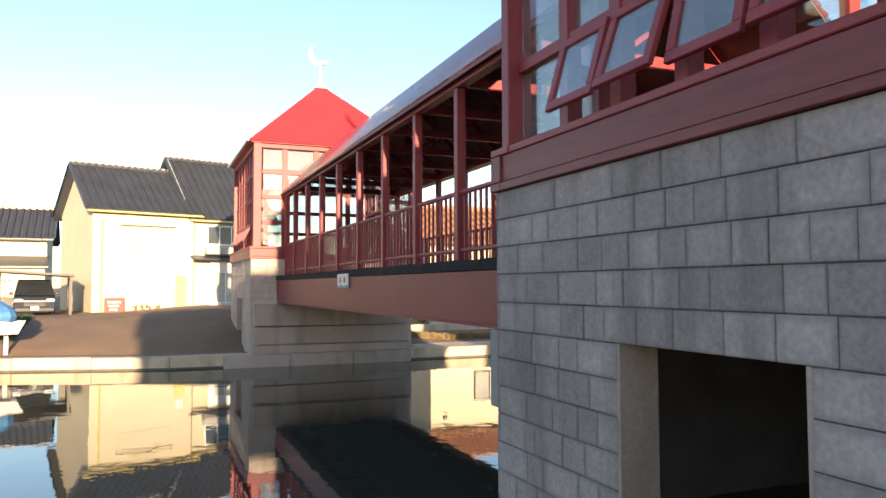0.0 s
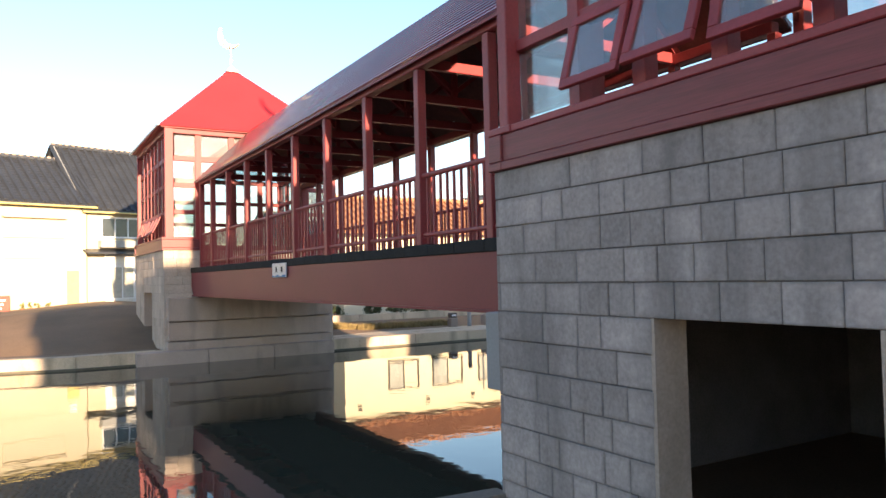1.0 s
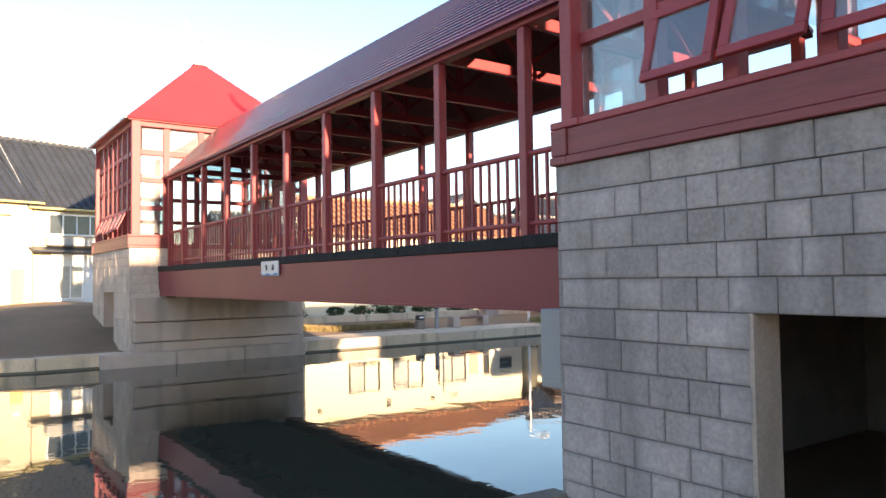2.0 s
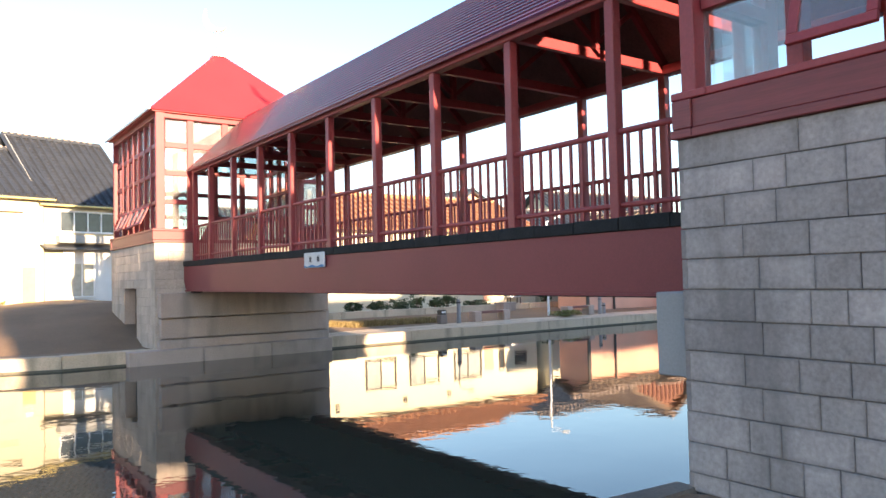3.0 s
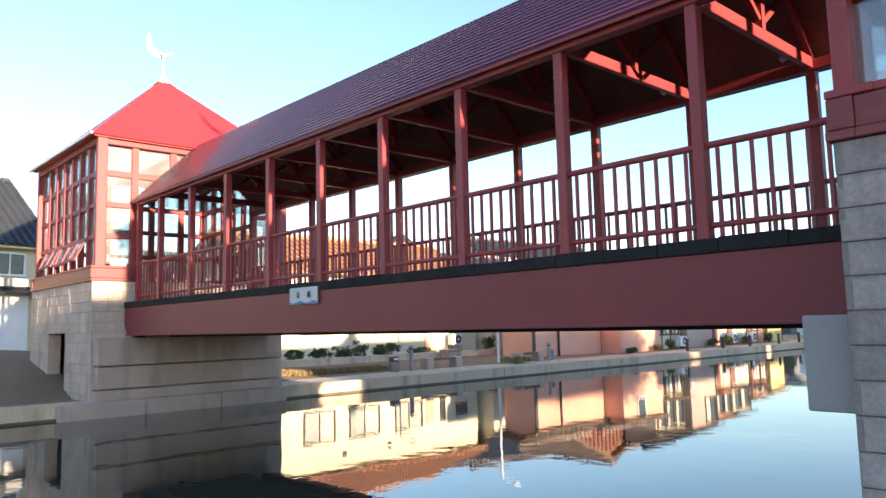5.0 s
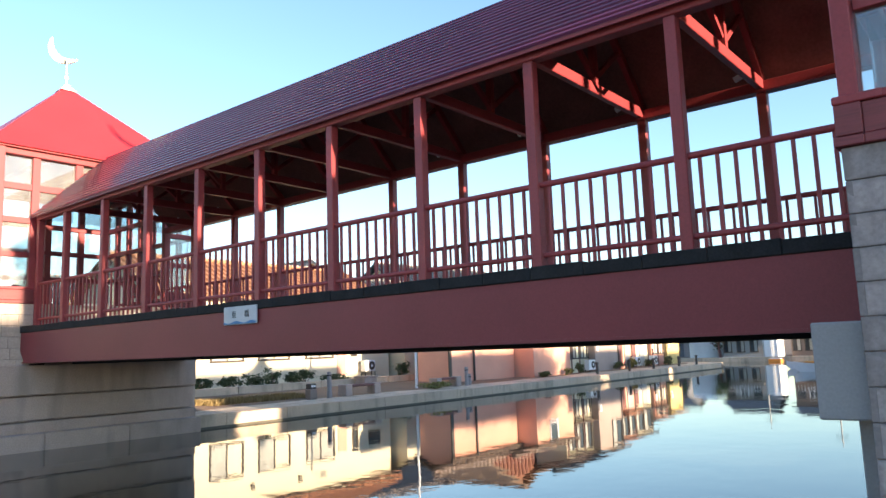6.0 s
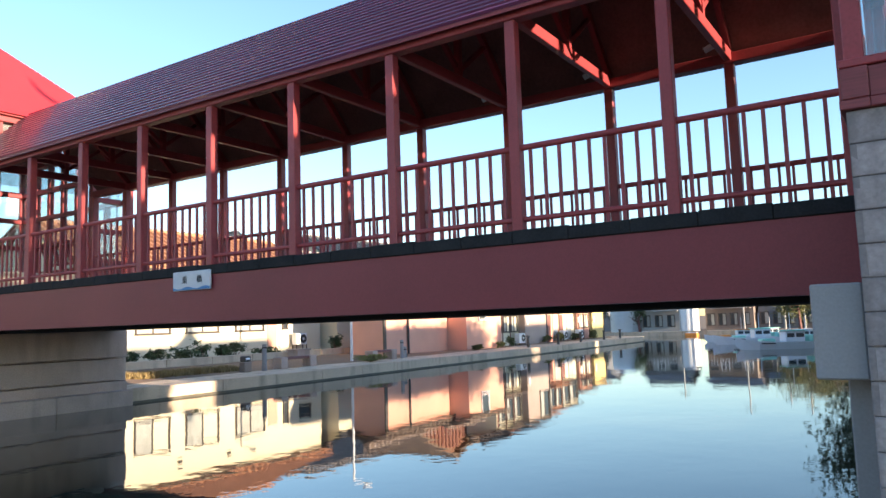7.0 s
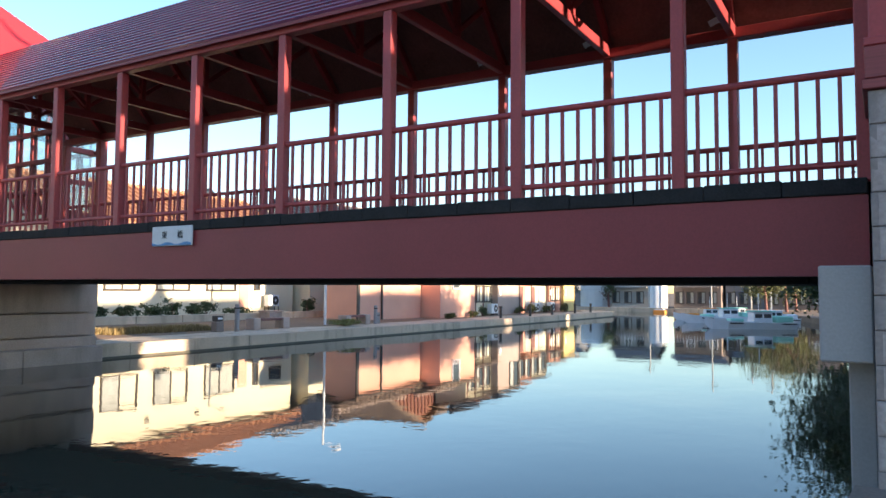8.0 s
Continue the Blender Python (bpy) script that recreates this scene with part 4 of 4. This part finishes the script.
# houses of the near bank, behind the walk
house(-2.0, -19.0, -0.92, 0, 9.0, 7.0, 6.4, 8.3, PLASTER, TILE, "cream house on the near bank behind the tower", tiles=False)
for x, y, w, d, eave, ridge, wall, label in ((10.9, -11.5, 5.9, 6.0, 5.5, 6.9, PLASTER, "cream house with a low ridge on the near bank"),
                                             (17.1, -11.5, 6.0, 6.0, 5.7, 7.05, WHITE, "white house with a low ridge on the near bank"),
                                             (24.1, -15.0, 7.2, 6.0, 5.8, 6.95, PLASTER, "wide cream house on the near bank"),
                                             (35.0, -15.0, 8.5, 6.0, 5.4, 6.7, WHITE, "long white house on the near bank"),
                                             (44.4, -15.0, 10.5, 6.0, 5.1, 6.3, PLASTER, "long cream house on the near bank")):
    house(x, y, -0.92, 0, w, d, eave, ridge, wall, TILE, label, tiles=False, over=0.15)
house(19.6, -8.5, -0.92, 90, 3.0, 3.2, 5.9, 7.5, WHITE, TILE, "narrow gabled white house on the near bank", tiles=False, over=0.15)


# ---- plants ----
def leaves(rng, count, centre, radii, size, holes=0.0):
    """Many small leaf blades in uneven clumps inside an ellipsoid."""
    bm = bmesh.new()
    clumps = []
    for _ in range(max(6, count // 55)):
        d = Vector((rng.gauss(0, 1), rng.gauss(0, 1), rng.gauss(0, 1))).normalized() * rng.uniform(0.35, 0.95)
        clumps.append((Vector((d.x * radii[0], d.y * radii[1], d.z * radii[2])) + Vector(centre), rng.uniform(0.16, 0.36)))
    for _ in range(count):
        c, s = rng.choice(clumps)
        p = c + Vector((rng.gauss(0, s * radii[0] * 0.7), rng.gauss(0, s * radii[1] * 0.7), rng.gauss(0, s * radii[2] * 0.6)))
        a = Vector((rng.gauss(0, 1), rng.gauss(0, 1), rng.gauss(0, 0.6))).normalized() * size * rng.uniform(0.6, 1.3)
        b = a.orthogonal().normalized() * size * 0.28
        b = Matrix.Rotation(rng.uniform(0, 6.28), 3, a.normalized()) @ b
        v = [bm.verts.new(q) for q in (p - a * 0.5, p + b, p + a * 0.5, p - b)]
        bm.faces.new(v)
    return bm


def shrub(rng, x, y, z, w, h, material=None, label="low green shrub in the planting bed"):
    s = thing("shrub", pose(x, y, z), label, "shrub", "shrubs in the bed")
    stems = [tube((0, 0, -0.05), (rng.uniform(-0.3, 0.3) * w, rng.uniform(-0.2, 0.2) * w, h * 0.6), 0.018, 0.006, 5) for _ in range(5)]
    part("stems", joined(*stems), WOOD_DARK, s)
    part("foliage", leaves(rng, 900, (0, 0, h * 0.42), (w / 1.8, w / 2.2, h * 0.42), 0.11), material or LEAF, s)
    return s


def tree(rng, x, y, z, h, r, count, label, leaf=None):
    t = thing("tree", pose(x, y, z), label, "tree", "trees on the near bank")
    limbs = [tube((0, 0, -0.1), (0.1, 0.15, h * 0.45), 0.15, 0.09, 9)]
    for i in range(7):
        a = i * 0.9 + rng.uniform(0, 0.5)
        s = (0.1, 0.15, h * (0.28 + 0.03 * i))
        limbs.append(tube(s, (s[0] + math.cos(a) * r * 0.75, s[1] + math.sin(a) * r * 0.75, s[2] + h * rng.uniform(0.12, 0.35)), 0.055, 0.015, 6))
    part("trunk", joined(*limbs), WOOD_DARK, t)
    part("crown", leaves(rng, count, (0.1, 0.3, h * 0.58), (r, r, h * 0.42), 0.22), leaf or LEAF, t)
    return t


rng = random.Random(5)
for x, y, h, r in ((24.2, 6.3, 4.7, 3.0), (27.8, 6.4, 4.9, 3.1), (32, 6.5, 4.8, 3.0), (38, 7.0, 4.8, 3.0), ):
    tree(rng, x, y, -0.95, h, r, 9000 if x < 40 else 900, "leafy dark green tree leaning over the canal")
for x, y, h, r in ((65.5, 15.4, 5.2, 2.2), (67.5, 14.0, 5.6, 2.4), (71.5, 13.6, 5.6, 2.4)):
    tree(rng, x, y, -0.97, h, r, 2600, "olive green tree standing over the moored boats", OLIVE)
for x, y in ((77.0, 39.2), (77.2, 38.0), (76.8, 33.2)):
    tree(rng, x, y, -0.97, 3.6, 1.3, 900, "dark green tree at the end of the canal")
for i, (x, w, h) in enumerate(((12.6, 1.0, 0.95), (14.6, 0.9, 0.7), (16.0, 1.0, 0.85), (17.3, 1.2, 0.75), (18.4, 1.1, 1.05), (19.5, 0.7, 0.7), (20.4, 1.1, 0.95), (22.2, 1.5, 0.5), (27.5, 0.8, 1.1))):
    shrub(rng, x, 34.3, -0.55, w, h)
shrub(rng, 22.6, 27.8, QUAY_Z + 0.05, 1.3, 0.35, GRASS, "low clump of grass at the quay edge")
bm = bmesh.new()
for _ in range(5200):
    x, y = rng.uniform(9.9, 16.5), rng.uniform(29.3, 30.6)
    z = far_height(x, y) - 0.02
    h = rng.uniform(0.12, 0.28)
    a, s = rng.uniform(0, 6.28), rng.uniform(0.015, 0.03)
    v = [bm.verts.new(p) for p in ((x - s * math.cos(a), y - s * math.sin(a), z), (x + s * math.cos(a), y + s * math.sin(a), z), (x + rng.gauss(0, 0.09), y + rng.gauss(0, 0.09), z + h))]
    bm.faces.new(v)
tagged(new("dry_grass", mesh_of("dry_grass", bm, STRAW)), "strip of dry golden grass behind the quay", "grass", "", "stuff")
bm = bmesh.new()
for _ in range(1700):
    x, y = rng.uniform(-6.8, -4.7), rng.uniform(31, 37)
    z = far_height(x, y) - 0.02
    a, s = rng.uniform(0, 6.28), 0.025
    v = [bm.verts.new(p) for p in ((x - s * math.cos(a), y - s * math.sin(a), z), (x + s * math.cos(a), y + s * math.sin(a), z), (x + rng.gauss(0, 0.08), y + rng.gauss(0, 0.08), z + rng.uniform(0.1, 0.3)))]
    bm.faces.new(v)
tagged(new("grass", mesh_of("grass", bm, LEAF)), "patch of green grass beside the slope", "grass", "", "stuff")
hedge = thing("garden_tree", pose(-8.6, 44.5, 0), "light green clipped garden tree beside the carport", "tree")
part("trunk", tube((0, 0, -0.1), (0, 0, 1.6), 0.09, 0.05), WOOD_DARK, hedge)
part("crown", leaves(rng, 1200, (0, 0, 2.0), (1.3, 1.0, 0.7), 0.16), GRASS, hedge)
for dx in (0.0, 0.12, 0.25):
    w = thing("weed", pose(3.15 - 0.02, 4.3 + dx, -0.92), "thin green weed growing at the doorway", "weed", "weeds at the doorway")
    part("blades", joined(*[tube((0, 0, 0), (rng.uniform(-0.12, 0.12), rng.uniform(-0.12, 0.12), rng.uniform(0.3, 0.6)), 0.006, 0.002, 4) for _ in range(6)]), LEAF, w)

# ---- the far quay's furniture ----
bed = thing("planting_bed", pose(0, 0, 0), "low concrete wall of a planting bed before the white house", "planter", kind="structure")
for i in range(9):
    part("wall_section", box(11.2 + 2.4 * i + 0.01, 11.2 + 2.4 * i + 2.39, 33.6, 33.85, -1.0, -0.42, 0.015), QUAY, bed)
part("soil", box(11.2, 32.8, 33.86, 35.6, -1.0, -0.52), GROUND, bed)


def bench(x, y, z, w, label):
    b = thing("stone_bench", pose(x, y, z, 0, 0, 2), label, "bench", "benches on the quay")
    for s in (-1, 1):
        part("support", box(s * (w / 2 - 0.22) - 0.2, s * (w / 2 - 0.22) + 0.2, -0.24, 0.24, 0, 0.47, 0.02), CONC, b)
    part("seat", box(-w / 2 + 0.43, w / 2 - 0.43, -0.2, 0.2, 0.36, 0.46, 0.012), WOOD_DARK, b)
    return b


bench(18.6, 28.6, QUAY_Z + 0.034, 2.2, "stone bench with a dark wooden seat on the quay")
bench(23.9, 28.2, QUAY_Z + 0.034, 2.0, "stone bench with a dark wooden seat, partly sunlit")


def bollard(x, y, h, label):
    b = thing("bollard", pose(x, y, QUAY_Z + 0.03), label, "bollard", "bollards on the quay")
    part("shaft", tube((0, 0, -0.02), (0, 0, h), 0.10, 0.085, 14), CONC_PALE, b)
    part("collar", tube((0, 0, h - 0.16), (0, 0, h - 0.12), 0.10, 0.10, 14), DARK, b)


bollard(16.6, 28.3, 1.05, "round pale concrete post on the quay")
bollard(25.3, 28.0, 0.9, "round pale concrete post on the quay")
bollard(25.8, 28.2, 0.55, "short pale concrete post on the quay")
for x in (36.8, 41.2, 45.0, 49.5, 53.0):
    m = thing("mooring_post", pose(x, 26.9, QUAY_Z + 0.03), "short dark iron mooring post on the quay", "mooring post", "mooring posts along the kerb")
    part("shaft", tube((0, 0, 0), (0, 0, 0.62), 0.09, 0.08, 12), DARKFRAME, m)
    part("cap", tube((0, 0, 0.62), (0, 0, 0.72), 0.12, 0.10, 12), DARKFRAME, m)
tr = thing("service_post", pose(15.9, 28.6, QUAY_Z + 0.034), "squat dark service post with a pale slot", "service post")
part("body", box(-0.19, 0.19, -0.16, 0.16, 0, 0.40, 0.03), BROWN_RENDER, tr)
part("head", box(-0.17, 0.17, -0.14, 0.14, 0.401, 0.62, 0.03), DARKFRAME, tr)
part("slot", box(-0.11, 0.11, -0.146, -0.141, 0.48, 0.55), METAL, tr)
box2 = thing("concrete_block", pose(23.4, 33.1, -0.98), "pale concrete block beside the planting bed", "block")
part("body", box(-0.45, 0.45, -0.35, 0.35, 0, 0.6, 0.03), CONC, box2)
part("cap", box(-0.5, 0.5, -0.4, 0.4, 0.601, 0.67, 0.02), CONC, box2)
lp = thing("street_lamp", pose(22.7, 29.0, QUAY_Z + 0.04), "tall thin white street lamp on the quay", "street lamp")
part("pole", tube((0, 0, -0.02), (0, 0, 4.7), 0.065, 0.045, 12), METAL, lp)
part("arm", tube((0, 0, 4.65), (0.75, -0.1, 4.95), 0.03, 0.025, 8), METAL, lp)
part("lamp_head", box(0.6, 1.05, -0.22, 0.02, 4.90, 5.02, 0.03), METAL, lp)

def air_conditioner(x, y, z, stand, label):
    ac = thing("air_conditioner", pose(x, y, z), label, "air conditioner", "air conditioners")
    part("casing", box(-0.42, 0.42, -0.18, 0.18, stand, stand + 0.65, 0.02), METAL, ac)
    grille = part("fan_grille", tube((0.12, -0.195, stand + 0.33), (0.12, -0.182, stand + 0.33), 0.25, n=20), DARKFRAME, ac)
    part("fan_hub", tube((0.12, -0.205, stand + 0.33), (0.12, -0.196, stand + 0.33), 0.08, n=12), METAL, grille)
    for sx in (-1, 1):
        for sy in (-1, 1):
            part("leg", box(sx * 0.4 - 0.02, sx * 0.4 + 0.02, sy * 0.15 - 0.02, sy * 0.15 + 0.02, 0, stand - 0.001), DARKFRAME, ac)


air_conditioner(27.0, 36.55, -0.95, 0.75, "white outdoor air conditioner on a metal stand")
for x, y in ((40.2, 29.2), (47.0, 29.1), (50.5, 29.3)):
    air_conditioner(x, y, -0.86, 0.12, "white outdoor air conditioner beside a house door")
for x, y, w, h in ((38.2, 28.9, 0.7, 0.7), (43.6, 28.8, 0.8, 0.6), (46.2, 29.0, 0.7, 0.8), (49.3, 29.2, 0.8, 0.7), (52.6, 29.0, 0.8, 0.9), (33.2, 28.4, 0.7, 0.4), (36.0, 28.4, 0.6, 0.5)):
    shrub(rng, x, y, -0.86, w, h, OLIVE, "potted olive green plants by a house wall")


# ---- vehicles and yard things of the far bank ----
def car(x, y, z, angle, paint, label):
    """A tall minivan; its nose looks to local -y."""
    c = thing("car", pose(x, y, z, 0, 0, angle), label, "car")
    side = [(-2.3, 0.35), (-2.35, 0.75), (-2.15, 1.0), (-1.35, 1.12), (-0.55, 1.78), (0.2, 1.86), (2.1, 1.80), (2.3, 1.0), (2.3, 0.35)]
    bm = prism(side, "x", -0.86, 0.86)
    for v in bm.verts:
        if v.co.z > 1.2:
            v.co.x *= 0.84
    bmesh.ops.bevel(bm, geom=bm.edges[:], offset=0.05, segments=2, affect="EDGES", clamp_overlap=True)
    part("body", bm, paint, c)
    ws = bmesh.new()
    v = [ws.verts.new(p) for p in ((-0.72, -1.30, 1.20), (0.72, -1.30, 1.20), (0.62, -0.64, 1.745), (-0.62, -0.64, 1.745))]
    ws.faces.new(v)
    bmesh.ops.solidify(ws, geom=ws.faces[:], thickness=0.03)
    part("windscreen", ws, DARKGLASS, c)
    part("grille", joined(*[box(-0.45, 0.45, -2.385, -2.33, 0.58 + 0.07 * i, 0.62 + 0.07 * i) for i in range(4)]), DARKFRAME, c)
    part("chrome_bar", box(-0.6, 0.6, -2.39, -2.33, 0.80, 0.83), METAL, c)
    part("bumper", box(-0.84, 0.84, -2.42, -2.30, 0.30, 0.52, 0.04), paint, c)
    plate = part("number_plate", box(-0.17, 0.17, -2.435, -2.42, 0.40, 0.57), METAL, c)
    part("plate_bar", box(-0.12, 0.12, -2.440, -2.436, 0.46, 0.51), DARKFRAME, plate)
    for s in (-1, 1):
        part("headlight", box(s * 0.66 - 0.18, s * 0.66 + 0.18, -2.36, -2.20, 0.78, 0.92, 0.03), METAL, c)
        part("mirror", box(s * 0.98 - 0.09, s * 0.98 + 0.09, -1.10, -0.98, 1.10, 1.26, 0.03), paint, c)
        for yy in (-1.45, 1.45):
            w = part("wheel", tube((s * 0.70, yy, 0.33), (s * 0.89, yy, 0.33), 0.33, n=20), DARK, c)
            part("rim", tube((s * 0.891, yy, 0.33), (s * 0.90, yy, 0.33), 0.21, n=16), METAL, w)
    return c


car(-5.35, 41.6, 0.0, 8, CAR_DARK, "dark grey minivan parked under a carport")
cp = thing("carport", pose(-5.35, 41.5, 0.0, 0, 0, 6), "simple carport with a dark sloping roof", "carport")
part("roof", prism([(-1.75, 2.22), (1.75, 1.98), (1.75, 2.08), (-1.75, 2.32)], "y", -2.4, 2.6), DARKFRAME, cp)
for sx, h in ((-1, 2.2), (1, 1.97)):
    for yy in (-2.2, 2.3):
        part("post", box(sx * 1.6 - 0.06, sx * 1.6 + 0.06, yy - 0.06, yy + 0.06, -0.05, h), DARKFRAME, cp)
part("side_screen", joined(*[box(1.58, 1.62, -2.1 + 0.3 * i, -1.85 + 0.3 * i, 0, 1.8) for i in range(14)]), DARKFRAME, cp)
tarp = bmesh.new()
bmesh.ops.create_uvsphere(tarp, u_segments=20, v_segments=12, radius=1.0)
for v in tarp.verts:
    v.co = Vector((v.co.x * 0.8, v.co.y * 2.0, max(-0.2, v.co.z) * 0.65 + 0.05 * noise.noise(v.co * 3)))
cov = thing("covered_boat", pose(-5.7, 30.0, -0.5, 0, 0, 40), "small boat under a blue tarpaulin on trestles", "boat")
tarp.transform(Matrix.Translation((0, 0, 0.95)))
part("tarpaulin", tarp, BLUE_PAINT, cov)
part("hull", prism([(-0.45, 0.35), (0.45, 0.35), (0.72, 0.8), (-0.72, 0.8)], "y", -1.7, 1.7), METAL, cov)
for yy in (-1.1, 1.1):
    for xx in (-0.4, 0.4):
        part("trestle_leg", box(xx - 0.05, xx + 0.05, yy - 0.05, yy + 0.05, -0.4, 0.36), METAL, cov)
cab = thing("red_sign_board", ha.matrix_basis @ pose(1.0, -0.55, 0), "low faded red sign board standing against the wall", "sign board")
part("board", box(-0.5, 0.5, -0.04, 0.04, 0.06, 0.9, 0.01), SIGN_RED, cab)
for i in range(3):
    part("writing_bar", box(-0.36 + 0.05 * i, 0.3 - 0.08 * i, -0.046, -0.041, 0.62 - 0.2 * i, 0.72 - 0.2 * i), METAL, cab)
for s in (-1, 1):
    part("foot", box(s * 0.4 - 0.03, s * 0.4 + 0.03, -0.2, 0.2, 0, 0.06), DARKFRAME, cab)
for i, dx in enumerate((2.1, 2.45, 2.8, 3.3)):
    pot = thing("flower_pot", ha.matrix_basis @ pose(dx, -0.45, 0), "small clay pot with green plant by the wall", "flower pot", "pots by the wall")
    part("pot", tube((0, 0, 0), (0, 0, 0.24), 0.10, 0.14, 12), TILE_ORANGE, pot)
    part("plant", leaves(rng, 70, (0, 0, 0.4), (0.14, 0.14, 0.16), 0.09), GRASS, pot)


def boat(x, y, angle, cabin, label, scale=0.75):
    b = thing("boat", pose(x, y, WATER_Z, 0, 0, angle) @ Matrix.Scale(scale, 4), label, "boat", "moored boats")
    hull = bmesh.new()
    rings = []
    for f, half, keel, gun in ((-3.2, 0.85, -0.2, 0.55), (-1.6, 1.0, -0.3, 0.50), (0.4, 1.0, -0.3, 0.52), (2.0, 0.78, -0.25, 0.64), (3.0, 0.35, -0.1, 0.78), (3.5, 0.03, 0.3, 0.9)):
        rings.append([hull.verts.new(p) for p in ((f, -half, gun), (f, -half * 0.8, keel), (f, half * 0.8, keel), (f, half, gun))])
    for p, q in zip(rings, rings[1:]):
        for k in range(4):
            hull.faces.new((p[k], q[k], q[(k + 1) % 4], p[(k + 1) % 4]))
    hull.faces.new(rings[0])
    hull.faces.new(rings[-1][::-1])
    bmesh.ops.recalc_face_normals(hull, faces=hull.faces[:])
    part("hull", hull, METAL, b)
    for s in (-1, 1):
        part("rubbing_strake", beam((-3.1, s * 0.93, 0.40), (1.9, s * 0.86, 0.46), 0.06, 0.09), CAR_DARK, b)
    part("cabin", box(-1.4, 0.0, -0.62, 0.62, 0.50, 1.30, 0.06), METAL, b)
    part("cabin_roof", box(-1.6, 0.15, -0.72, 0.72, 1.301, 1.37, 0.02), cabin, b)
    part("window", joined(box(-1.3, -0.75, -0.635, 0.635, 0.85, 1.15), box(-0.62, -0.08, -0.635, 0.635, 0.85, 1.15)), DARKGLASS, b)
    part("canopy", box(-2.95, -1.65, -0.72, 0.72, 0.49, 0.98, 0.08), cabin, b)
    part("deck_locker", box(0.7, 1.7, -0.45, 0.45, 0.52, 0.78, 0.05), cabin, b)
    part("mast", tube((-0.6, 0, 1.37), (-0.6, 0, 2.7), 0.03, n=8), METAL, b)
    for f in (-2.4, 1.2):
        part("fender", tube((f, -1.02, 0.1), (f, -1.02, 0.42), 0.09, n=10), DARK, b)
    return b


boat(41.2, 13.2, 121, MINT, "white moored fishing boat with mint green cabin roof")
boat(48.8, 16.2, 118, MINT, "white moored fishing boat with a mint green canopy")
boat(49.4, 13.4, 124, METAL, "low white moored motor boat", 0.65)
boat(53.5, 18.2, 115, SIGN_ORANGE, "white moored boat with an orange cover", 0.65)
boat(58.0, 17.0, 120, MINT, "white moored boat with a green cover", 0.65)
buoy = thing("work_float", pose(71.8, 26.2, WATER_Z - 0.1), "small orange float moored at the end quay", "float")
part("body", box(-0.5, 0.5, -0.6, 0.6, 0, 0.35, 0.06), SIGN_ORANGE, buoy)
part("rail", box(-0.4, 0.4, -0.5, 0.5, 0.351, 0.42, 0.02), METAL, buoy)
